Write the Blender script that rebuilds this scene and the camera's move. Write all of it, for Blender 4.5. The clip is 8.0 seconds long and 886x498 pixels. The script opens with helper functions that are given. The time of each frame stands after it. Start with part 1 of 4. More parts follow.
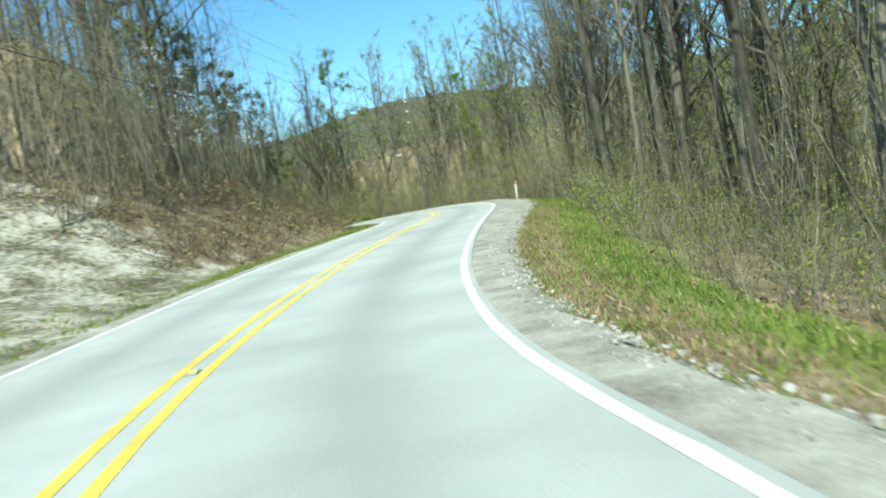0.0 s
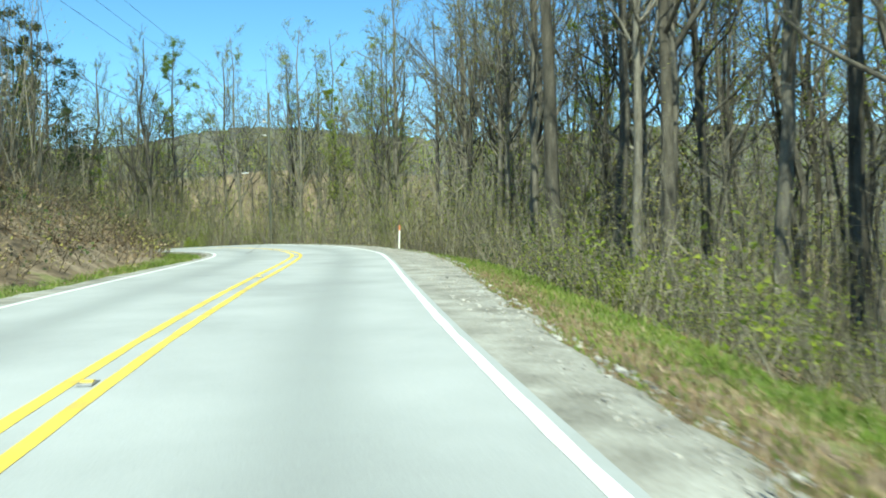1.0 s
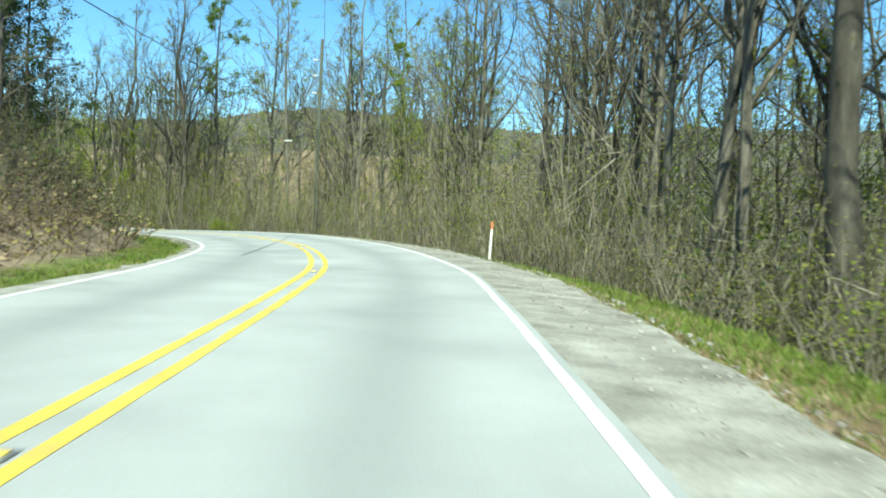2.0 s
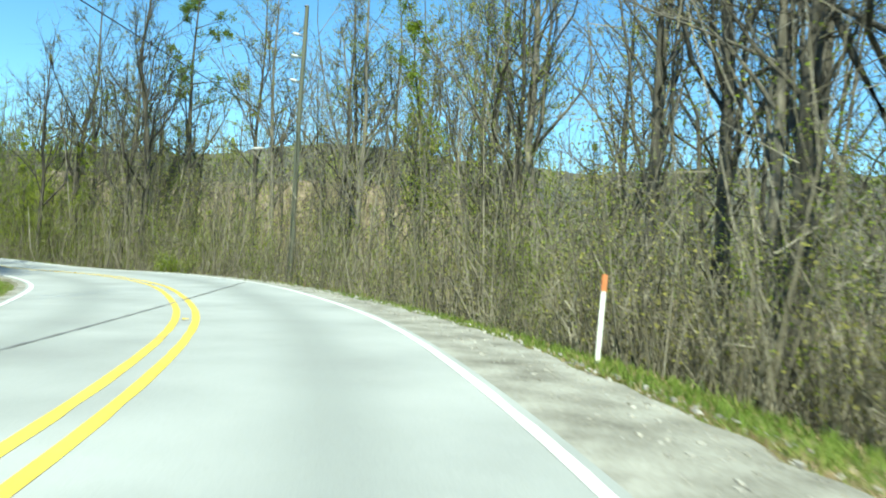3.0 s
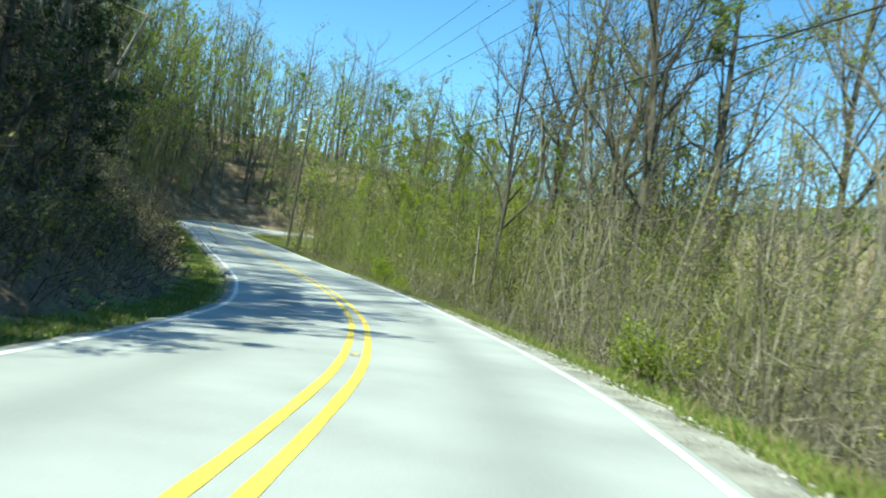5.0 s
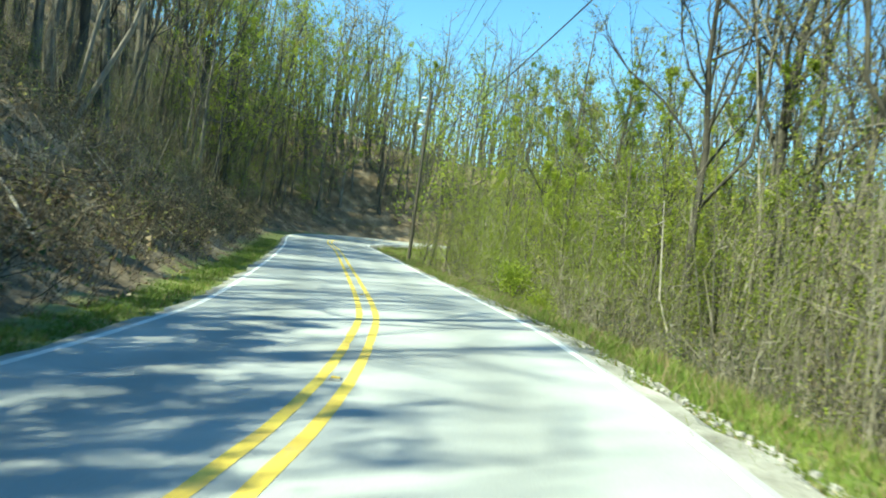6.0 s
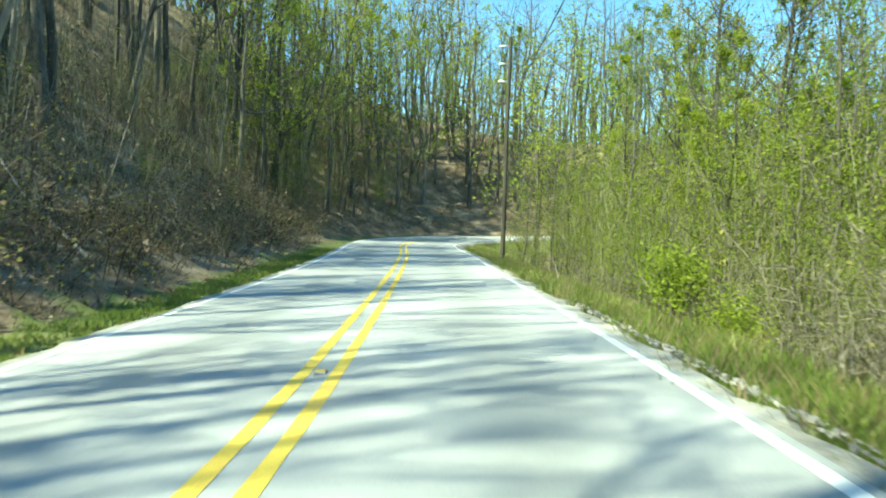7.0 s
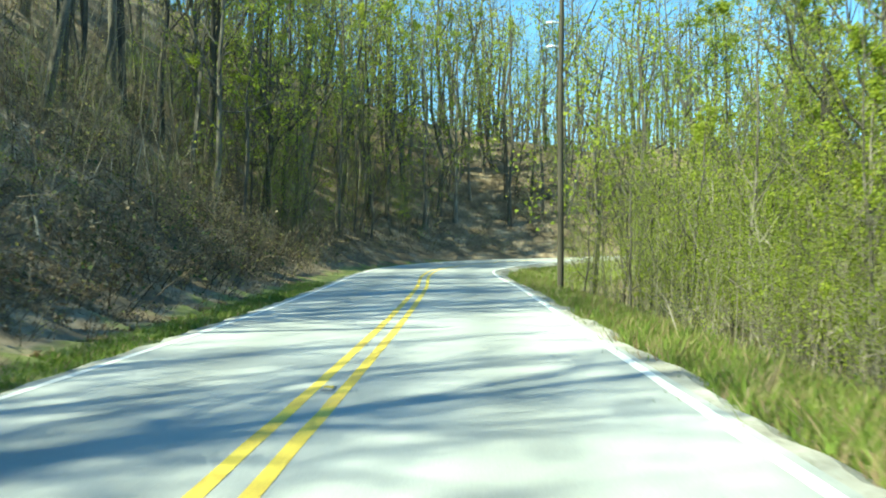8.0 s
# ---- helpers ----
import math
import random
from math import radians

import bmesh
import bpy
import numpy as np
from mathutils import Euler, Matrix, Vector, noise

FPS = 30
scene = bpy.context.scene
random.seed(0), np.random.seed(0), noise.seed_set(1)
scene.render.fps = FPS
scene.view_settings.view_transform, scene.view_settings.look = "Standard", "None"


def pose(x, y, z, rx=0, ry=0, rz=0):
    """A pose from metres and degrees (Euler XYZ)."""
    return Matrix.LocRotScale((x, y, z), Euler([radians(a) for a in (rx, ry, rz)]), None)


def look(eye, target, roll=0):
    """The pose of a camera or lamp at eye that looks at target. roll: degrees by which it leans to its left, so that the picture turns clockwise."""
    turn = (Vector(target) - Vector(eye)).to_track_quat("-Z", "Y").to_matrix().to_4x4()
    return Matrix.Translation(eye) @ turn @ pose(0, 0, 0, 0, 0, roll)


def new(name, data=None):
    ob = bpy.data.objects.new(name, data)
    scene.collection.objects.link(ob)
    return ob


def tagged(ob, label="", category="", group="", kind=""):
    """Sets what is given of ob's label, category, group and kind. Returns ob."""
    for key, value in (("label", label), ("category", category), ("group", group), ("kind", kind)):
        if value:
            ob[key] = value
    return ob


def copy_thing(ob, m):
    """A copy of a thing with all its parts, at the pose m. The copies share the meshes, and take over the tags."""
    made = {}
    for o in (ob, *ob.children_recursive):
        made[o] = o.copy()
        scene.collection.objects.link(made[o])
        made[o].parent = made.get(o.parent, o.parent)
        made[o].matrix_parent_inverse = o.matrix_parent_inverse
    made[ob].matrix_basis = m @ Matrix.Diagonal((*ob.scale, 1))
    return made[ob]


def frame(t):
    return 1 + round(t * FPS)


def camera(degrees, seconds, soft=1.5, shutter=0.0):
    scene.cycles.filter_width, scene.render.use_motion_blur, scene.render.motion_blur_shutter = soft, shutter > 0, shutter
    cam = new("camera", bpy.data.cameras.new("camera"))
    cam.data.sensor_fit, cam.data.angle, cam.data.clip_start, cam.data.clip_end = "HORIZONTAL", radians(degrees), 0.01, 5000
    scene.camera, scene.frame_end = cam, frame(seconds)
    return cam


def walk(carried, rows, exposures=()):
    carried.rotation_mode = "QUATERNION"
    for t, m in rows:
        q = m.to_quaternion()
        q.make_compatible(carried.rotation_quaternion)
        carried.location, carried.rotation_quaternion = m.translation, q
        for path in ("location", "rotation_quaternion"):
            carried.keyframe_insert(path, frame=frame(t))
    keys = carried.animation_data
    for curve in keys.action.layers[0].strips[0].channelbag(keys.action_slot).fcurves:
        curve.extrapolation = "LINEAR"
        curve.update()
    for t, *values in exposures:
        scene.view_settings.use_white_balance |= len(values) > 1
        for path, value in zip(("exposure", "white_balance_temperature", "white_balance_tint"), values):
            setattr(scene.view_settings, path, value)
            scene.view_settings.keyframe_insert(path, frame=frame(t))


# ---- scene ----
cam = camera(55.4, 8.0, soft=1.85, shutter=0.2)
PATH = [
    (0.0, -0.002, -0.002, 1.185, 0.01, -1.95, -9.87),
    (0.5, -0.930, 6.654, 1.282, -8.22, -2.81, -7.92),
    (1.0, -1.027, 13.452, 1.500, -11.71, 0.25, -1.24),
    (1.5, -0.516, 20.554, 1.820, -9.96, 0.51, 1.42),
    (1.7, -0.209, 23.367, 1.946, -8.27, -0.39, 2.56),
    (2.8, 1.463, 39.687, 2.560, -6.73, 0.32, 2.38),
    (3.0, 1.621, 42.362, 2.660, -6.21, 2.10, 3.29),
    (3.3, 1.623, 45.961, 2.804, -5.17, 3.05, 3.43),
    (3.5, 1.418, 48.541, 2.889, -1.88, 3.91, 5.24),
    (4.0, 0.602, 54.589, 3.075, 7.80, 5.55, 7.88),
    (4.3, -0.320, 58.364, 3.180, 14.13, 3.70, 9.26),
    (4.5, -0.859, 60.985, 3.246, 19.48, 2.75, 9.84),
    (5.0, -2.939, 67.596, 3.368, 28.30, 1.86, 10.34),
    (5.2, -4.187, 70.264, 3.397, 30.61, 1.78, 10.33),
    (6.3, -12.310, 84.494, 3.335, 41.94, 0.85, 5.88),
    (6.5, -13.842, 86.462, 3.347, 43.10, 0.58, 4.28),
    (7.0, -17.922, 91.007, 3.486, 46.60, 0.27, 2.33),
    (7.5, -21.927, 95.088, 3.609, 47.67, 2.24, -0.05),
    (8.0, -26.249, 99.108, 3.761, 49.30, 1.83, 0.54),
]
walk(cam, [(t, pose(x, y, z, 90 + p, 0, h) @ pose(0, 0, 0, 0, 0, r)) for t, x, y, z, h, p, r in PATH],
     exposures=[(0.0, 0.64, 6650, -14), (1.7, 0.66, 6650, -14), (2.8, 0.74, 6650, -14), (5.2, 0.83, 6600, -15), (6.3, 1.24, 7250, -19), (8.0, 1.36, 7300, -20)])

# ---- sky and sun ----
SUN_DIR = Vector((-0.13, -0.66, 0.74)).normalized()
world = bpy.data.worlds.new("sky")
scene.world = world
world.use_nodes = True
wn = world.node_tree.nodes
sky = wn.new("ShaderNodeTexSky")
sky.sky_type = "NISHITA"
sky.sun_disc = False
sky.sun_elevation = math.asin(SUN_DIR.z)
sky.sun_rotation = math.atan2(SUN_DIR.x, SUN_DIR.y)
sky.air_density, sky.dust_density, sky.ozone_density = 0.9, 0.0, 4.0
vivid = wn.new("ShaderNodeHueSaturation")
vivid.inputs["Saturation"].default_value = 1.16
world.node_tree.links.new(sky.outputs[0], vivid.inputs["Color"])
world.node_tree.links.new(vivid.outputs[0], wn["Background"].inputs[0])
wn["Background"].inputs[1].default_value = 0.15
sun_data = bpy.data.lights.new("sun", "SUN")
sun_data.energy, sun_data.angle, sun_data.color = 5.0, radians(0.53), (1.0, 0.95, 0.86)
sun = new("sun", sun_data)
sun.matrix_world = look(SUN_DIR * 200, (0, 0, 0))


# ---- materials ----
def material(name, stops, scale=4.0, rough=0.85, bump=0.3, fine=40.0, per_object=0.0, per_piece=0.0, metal=0.0, thin=0.0, stretch=(1, 1, 1)):
    """Noise-driven colour between stops, a second finer grain, and relief. thin: share of light that passes through a leaf."""
    m = bpy.data.materials.new(name)
    m.use_nodes = True
    nt = m.node_tree
    n, l = nt.nodes, nt.links
    bsdf = n["Principled BSDF"]
    co = n.new("ShaderNodeTexCoord")
    mp = n.new("ShaderNodeMapping")
    mp.inputs["Scale"].default_value = stretch
    l.new(co.outputs["Object"], mp.inputs[0])
    big = n.new("ShaderNodeTexNoise")
    big.inputs["Scale"].default_value, big.inputs["Detail"].default_value = scale, 6
    small = n.new("ShaderNodeTexNoise")
    small.inputs["Scale"].default_value, small.inputs["Detail"].default_value = fine, 4
    l.new(mp.outputs[0], big.inputs[0])
    l.new(mp.outputs[0], small.inputs[0])
    mix = n.new("ShaderNodeMath")
    mix.operation = "MULTIPLY_ADD"
    mix.inputs[1].default_value = 0.45
    l.new(small.outputs[0], mix.inputs[0])
    half = n.new("ShaderNodeMath")
    half.operation = "MULTIPLY_ADD"
    half.inputs[1].default_value, half.inputs[2].default_value = 0.95, -0.2
    l.new(big.outputs[0], half.inputs[0])
    l.new(half.outputs[0], mix.inputs[2])
    fac = mix.outputs[0]
    for weight, source in ((per_object, "ShaderNodeObjectInfo"), (per_piece, "ShaderNodeNewGeometry")):
        if weight:
            info = n.new(source)
            add = n.new("ShaderNodeMath")
            add.operation = "MULTIPLY_ADD"
            add.inputs[1].default_value = weight
            l.new(info.outputs["Random" if source.endswith("Info") else "Random Per Island"], add.inputs[0])
            sub = n.new("ShaderNodeMath")
            sub.operation = "ADD"
            sub.inputs[1].default_value = -weight / 2
            l.new(fac, sub.inputs[0])
            l.new(sub.outputs[0], add.inputs[2])
            fac = add.outputs[0]
    ramp = n.new("ShaderNodeValToRGB")
    el = ramp.color_ramp.elements
    while len(el) < len(stops):
        el.new(0.5)
    for e, (p, c) in zip(el, stops):
        e.position, e.color = p, (*c, 1)
    l.new(fac, ramp.inputs[0])
    l.new(ramp.outputs[0], bsdf.inputs["Base Color"])
    bsdf.inputs["Roughness"].default_value = rough
    bsdf.inputs["Metallic"].default_value = metal
    if bump:
        b = n.new("ShaderNodeBump")
        b.inputs["Strength"].default_value = bump
        b.inputs["Distance"].default_value = 0.02
        l.new(small.outputs[0], b.inputs["Height"])
        l.new(b.outputs[0], bsdf.inputs["Normal"])
    if thin:
        bsdf.inputs["Specular IOR Level"].default_value = 0.2
        tr = n.new("ShaderNodeBsdfTranslucent")
        l.new(ramp.outputs[0], tr.inputs[0])
        ms = n.new("ShaderNodeMixShader")
        ms.inputs[0].default_value = thin
        l.new(bsdf.outputs[0], ms.inputs[1])
        l.new(tr.outputs[0], ms.inputs[2])
        l.new(ms.outputs[0], n["Material Output"].inputs[0])
    return m


ASPHALT = material("weathered_asphalt", [(0.25, (0.30, 0.312, 0.306)), (0.5, (0.385, 0.402, 0.395)), (0.75, (0.46, 0.478, 0.47))], 0.5, 0.85, 0.25, 60)
DARK_GREY = material("dark_line_grey", [(0.3, (0.16, 0.16, 0.155)), (0.7, (0.24, 0.24, 0.23))], 3, 0.6, 0.2, 30)
YELLOW = material("yellow_paint", [(0.22, (0.48, 0.41, 0.18)), (0.36, (0.63, 0.45, 0.08)), (0.6, (0.83, 0.63, 0.10))], 1.6, 0.6, 0.15, 40)
WHITE = material("white_paint", [(0.25, (0.62, 0.62, 0.6)), (0.6, (0.82, 0.82, 0.8))], 3, 0.6, 0.15, 50)
GRAVEL = material("shoulder_gravel", [(0.25, (0.15, 0.14, 0.115)), (0.45, (0.27, 0.26, 0.225)), (0.6, (0.36, 0.35, 0.31)), (0.8, (0.48, 0.47, 0.43))], 1.6, 0.95, 0.9, 22)
PEBBLE = material("crushed_stone", [(0.2, (0.22, 0.21, 0.19)), (0.8, (0.50, 0.48, 0.44))], 8, 0.9, 0.2, 60, per_piece=0.5)
SAND_STOPS = [(0.3, (0.065, 0.058, 0.036)), (0.45, (0.17, 0.155, 0.11)), (0.62, (0.36, 0.34, 0.29)), (0.8, (0.47, 0.45, 0.40))]
HILL_STOPS = [(0.2, (0.035, 0.033, 0.024)), (0.5, (0.085, 0.08, 0.058)), (0.8, (0.15, 0.145, 0.095))]
VERGE_STOPS = [(0.2, (0.07, 0.095, 0.02)), (0.5, (0.14, 0.17, 0.04)), (0.8, (0.25, 0.23, 0.10))]
SOIL = material("leaf_litter_soil", [(0.25, (0.066, 0.048, 0.028)), (0.5, (0.175, 0.131, 0.08)), (0.72, (0.355, 0.28, 0.19))], 0.8, 0.95, 1.0, 6)


def add_covers(m, covers):
    """Mixes further ground covers over a material, each where its point attribute says so, with a ragged edge."""
    n, l = m.node_tree.nodes, m.node_tree.links
    colour = n["Principled BSDF"].inputs["Base Color"].links[0].from_socket
    tex = [k for k in n if k.bl_idname == "ShaderNodeTexNoise"]
    for name, stops in covers:
        at = n.new("ShaderNodeAttribute")
        at.attribute_name = name
        ramp = n.new("ShaderNodeValToRGB")
        while len(ramp.color_ramp.elements) < len(stops):
            ramp.color_ramp.elements.new(0.5)
        for e, (p, c) in zip(ramp.color_ramp.elements, stops):
            e.position, e.color = p, (*c, 1)
        mean = n.new("ShaderNodeMath")
        mean.inputs[1].default_value = 0.0
        l.new(tex[0].outputs[0], mean.inputs[0])
        half = n.new("ShaderNodeMath")
        half.operation = "MULTIPLY_ADD"
        half.inputs[1].default_value, half.inputs[2].default_value = 0.8, -0.4
        l.new(tex[1].outputs[0], half.inputs[0])
        l.new(half.outputs[0], mean.inputs[1])
        l.new(mean.outputs[0], ramp.inputs[0])
        edge = n.new("ShaderNodeMath")
        edge.operation = "MULTIPLY_ADD"
        edge.inputs[1].default_value, edge.inputs[2].default_value = 1.6, -0.8
        l.new(tex[0].outputs[0], edge.inputs[0])
        both = n.new("ShaderNodeMath")
        l.new(at.outputs["Fac"], both.inputs[0])
        l.new(edge.outputs[0], both.inputs[1])
        step = n.new("ShaderNodeMapRange")
        step.inputs["From Min"].default_value, step.inputs["From Max"].default_value = 0.4, 0.62
        l.new(both.outputs[0], step.inputs["Value"])
        mix = n.new("ShaderNodeMix")
        mix.data_type = "RGBA"
        l.new(step.outputs[0], mix.inputs["Factor"])
        l.new(colour, mix.inputs["A"])
        l.new(ramp.outputs[0], mix.inputs["B"])
        colour = mix.outputs["Result"]
    l.new(colour, n["Principled BSDF"].inputs["Base Color"])


add_covers(SOIL, [("verge", VERGE_STOPS), ("sand", SAND_STOPS), ("hill", HILL_STOPS)])
BARK = material("grey_bark", [(0.15, (0.03, 0.027, 0.02)), (0.5, (0.098, 0.089, 0.07)), (0.85, (0.26, 0.24, 0.195))], 2.0, 0.95, 0.8, 14, per_object=0.35, stretch=(3, 3, 0.6))
TWIG = material("brown_twigs", [(0.15, (0.045, 0.04, 0.028)), (0.5, (0.148, 0.133, 0.094)), (0.85, (0.33, 0.30, 0.235))], 1.5, 0.95, 0.3, 10, per_piece=0.55)
BRIAR = material("dark_briar_stems", [(0.15, (0.026, 0.019, 0.012)), (0.5, (0.084, 0.062, 0.038)), (0.85, (0.26, 0.20, 0.135))], 0.7, 0.95, 0.3, 10, per_piece=0.5)
PALE = material("pale_dead_wood", [(0.2, (0.22, 0.195, 0.155)), (0.7, (0.40, 0.365, 0.31))], 2.0, 0.9, 0.4, 14, stretch=(3, 3, 0.6))
FRESH = material("fresh_spring_leaves", [(0.1, (0.14, 0.195, 0.025)), (0.5, (0.31, 0.39, 0.052)), (0.9, (0.50, 0.52, 0.10))], 0.5, 0.6, 0, 6, per_piece=0.5, per_object=0.3, thin=0.56)
BUDS = material("tawny_buds", [(0.1, (0.175, 0.16, 0.052)), (0.5, (0.33, 0.315, 0.088)), (0.9, (0.47, 0.425, 0.15))], 0.5, 0.7, 0, 6, per_piece=0.5, per_object=0.3, thin=0.35)
# evergreen green taken darker, so the left bank's deep shade is in the colour
DARKLEAF = material("shade_darkened_evergreen_leaves", [(0.1, (0.02, 0.034, 0.012)), (0.5, (0.045, 0.07, 0.022)), (0.9, (0.095, 0.125, 0.038))], 0.6, 0.6, 0, 6, per_piece=0.5, per_object=0.2, thin=0.12)
CLIMBER = material("climbing_green_leaves", [(0.1, (0.07, 0.115, 0.025)), (0.5, (0.16, 0.24, 0.045)), (0.9, (0.31, 0.37, 0.08))], 0.6, 0.6, 0, 6, per_piece=0.5, thin=0.4)
GRASS = material("verge_grass", [(0.1, (0.085, 0.13, 0.025)), (0.5, (0.18, 0.26, 0.05)), (0.9, (0.34, 0.35, 0.11))], 0.5, 0.7, 0, 5, per_piece=0.5, thin=0.35)
STRAW = material("dry_grass_and_leaves", [(0.1, (0.15, 0.10, 0.06)), (0.5, (0.30, 0.22, 0.13)), (0.9, (0.50, 0.41, 0.28))], 0.6, 0.8, 0, 6, per_piece=0.6, thin=0.2)
POLEWOOD = material("weathered_pole_wood", [(0.2, (0.04, 0.036, 0.027)), (0.6, (0.085, 0.077, 0.055))], 1.5, 0.9, 0.6, 14, stretch=(4, 4, 0.3))
POLEGREY = material("silvered_pole_wood", [(0.2, (0.07, 0.08, 0.058)), (0.6, (0.135, 0.145, 0.108))], 1.5, 0.9, 0.6, 14, stretch=(4, 4, 0.3))
PORCELAIN = material("white_insulator", [(0.3, (0.7, 0.7, 0.68)), (0.7, (0.8, 0.8, 0.78))], 5, 0.3, 0, 20)
CABLE = material("black_cable", [(0.3, (0.02, 0.02, 0.02)), (0.7, (0.05, 0.05, 0.05))], 5, 0.6, 0, 20)
PLASTIC = material("white_marker_plastic", [(0.3, (0.72, 0.72, 0.70)), (0.7, (0.82, 0.82, 0.80))], 4, 0.5, 0, 30)
ORANGE = material("orange_reflective_band", [(0.3, (0.55, 0.20, 0.09)), (0.7, (0.66, 0.27, 0.12))], 4, 0.45, 0, 30)
STEEL = material("grey_steel", [(0.3, (0.25, 0.25, 0.25)), (0.7, (0.4, 0.4, 0.4))], 5, 0.5, 0.1, 30, metal=0.6)
# stops lifted and greyed: the distance haze is mixed into the woods' colour
FAR_WOOD = material("far_wooded_slope", [(0.3, (0.045, 0.045, 0.043)), (0.45, (0.085, 0.081, 0.07)), (0.58, (0.12, 0.115, 0.082)), (0.75, (0.145, 0.16, 0.08))], 0.03, 0.95, 0, 0.25)
BLOSSOM = material("white_blossom", [(0.2, (0.6, 0.58, 0.52)), (0.8, (0.8, 0.78, 0.74))], 3, 0.7, 0, 10, thin=0.3)


# ---- mesh helpers ----
def quads_object(name, verts, quads, mats, index=None, smooth=False):
    """One mesh object from arrays: verts n x 3, faces m x 4 (a fourth corner of -1: a triangle), a material index for each face."""
    quads = np.asarray(quads, np.int32)
    sides = np.where(quads[:, 3] < 0, 3, 4)
    me = bpy.data.meshes.new(name)
    me.vertices.add(len(verts))
    me.vertices.foreach_set("co", np.asarray(verts, np.float32).ravel())
    me.loops.add(int(sides.sum()))
    me.loops.foreach_set("vertex_index", quads.ravel()[quads.ravel() >= 0])
    me.polygons.add(len(quads))
    me.polygons.foreach_set("loop_start", np.r_[0, np.cumsum(sides)[:-1]].astype(np.int32))
    for m in mats:
        me.materials.append(m)
    if index is not None:
        me.polygons.foreach_set("material_index", np.asarray(index, np.int32))
    me.polygons.foreach_set("use_smooth", np.full(len(quads), smooth))
    me.update(calc_edges=True)
    return new(name, me)


def shifted(q, by):
    """Faces with their corners counted from a later start; -1 stays."""
    return np.where(q < 0, -1, q + by)


def child(ob, parent):
    ob.parent = parent
    return ob


def tube(points, radii, sides):
    """A tapered tube along points: verts, quads."""
    p = np.asarray(points, float)
    t = np.gradient(p, axis=0)
    t /= np.linalg.norm(t, axis=1)[:, None] + 1e-9
    ref = np.where(np.abs(t[:, 2:3]) > 0.9, [[1.0, 0, 0]], [[0, 0, 1.0]])
    a = np.cross(t, ref)
    a /= np.linalg.norm(a, axis=1)[:, None] + 1e-9
    b = np.cross(t, a)
    ang = np.arange(sides) * 2 * np.pi / sides
    ring = (np.cos(ang)[None, :, None] * a[:, None] + np.sin(ang)[None, :, None] * b[:, None]) * np.asarray(radii)[:, None, None]
    v = (p[:, None] + ring).reshape(-1, 3)
    i = np.arange(len(p) - 1)[:, None] * sides
    j = np.arange(sides)[None]
    k = (j + 1) % sides
    q = np.stack([i + j, i + k, i + k + sides, i + j + sides], -1).reshape(-1, 4)
    return v, q


def ribbon(a, b, w, rng):
    """A thin twig as one narrow blade from a to b."""
    side = np.cross(np.subtract(b, a), rng.normal(size=3))
    side *= w / (np.linalg.norm(side) + 1e-9)
    return np.array([a - side, a + side, b]), np.array([[0, 1, 2, -1]])


class Pile:
    """Collects pieces into one mesh."""

    def __init__(self):
        self.v, self.q, self.m, self.n = [], [], [], 0

    def add(self, v, q, mat=0):
        self.v.append(v)
        self.q.append(shifted(np.asarray(q), self.n))
        self.m.append(np.full(len(q), mat))
        self.n += len(v)

    def leaves(self, centres, size, rng, mat=0, flat=0.0, lean=1.0):
        c = np.asarray(centres)
        n = len(c)
        if not n:
            return
        a = rng.normal(size=(n, 3))
        a /= np.linalg.norm(a, axis=1)[:, None]
        b = rng.normal(size=(n, 3))
        a[:, 2] *= 1 - flat
        b[:, 2] *= 1 - flat
        b -= a * (a * b).sum(1)[:, None] / ((a * a).sum(1)[:, None] + 1e-9)
        b /= np.linalg.norm(b, axis=1)[:, None] + 1e-9
        s = size * rng.uniform(0.6, 1.4, (n, 1))
        a, b = a * s, b * s * 0.6
        v = np.stack([c - a, c + a * 0.6 + b * 1.25, c + a * 0.6 - b * 1.25], 1).reshape(-1, 3)
        self.add(v, np.c_[np.arange(3 * n).reshape(n, 3), np.full(n, -1)], mat)

    def arrays(self):
        return np.concatenate(self.v), np.concatenate(self.q), np.concatenate(self.m)

    def build(self, name, mats, smooth=False):
        return quads_object(name, *self.arrays()[:2], mats, self.arrays()[2], smooth)


def scatter(name, templates, places, mats, label, category, smooth=False):
    """Many small plants joined into one object: templates are arrays; places are rows of x, y, z, size, turn, lean, which."""
    vs, qs, ms, n = [], [], [], 0
    places = np.asarray(places)
    for k, (v, q, m) in enumerate(templates):
        rows = places[places[:, 6].astype(int) % len(templates) == k]
        if not len(rows):
            continue
        c, s = np.cos(rows[:, 4])[:, None], np.sin(rows[:, 4])[:, None]
        x = (v[None, :, 0] * c - v[None, :, 1] * s + v[None, :, 2] * rows[:, 5:6]) * rows[:, 3:4] + rows[:, 0:1]
        y = (v[None, :, 0] * s + v[None, :, 1] * c + v[None, :, 2] * rows[:, 5:6] * np.sin(rows[:, 4:5] * 3)) * rows[:, 3:4] + rows[:, 1:2]
        z = v[None, :, 2] * rows[:, 3:4] + rows[:, 2:3]
        vs.append(np.stack([x, y, z], -1).reshape(-1, 3))
        qs.append(shifted(q[None], np.arange(len(rows))[:, None, None] * len(v) + n).reshape(-1, 4))
        ms.append(np.tile(m, len(rows)))
        n += len(rows) * len(v)
    ob = quads_object(name, np.concatenate(vs), np.concatenate(qs), mats, np.concatenate(ms), smooth)
    return tagged(ob, label, category, kind="stuff")


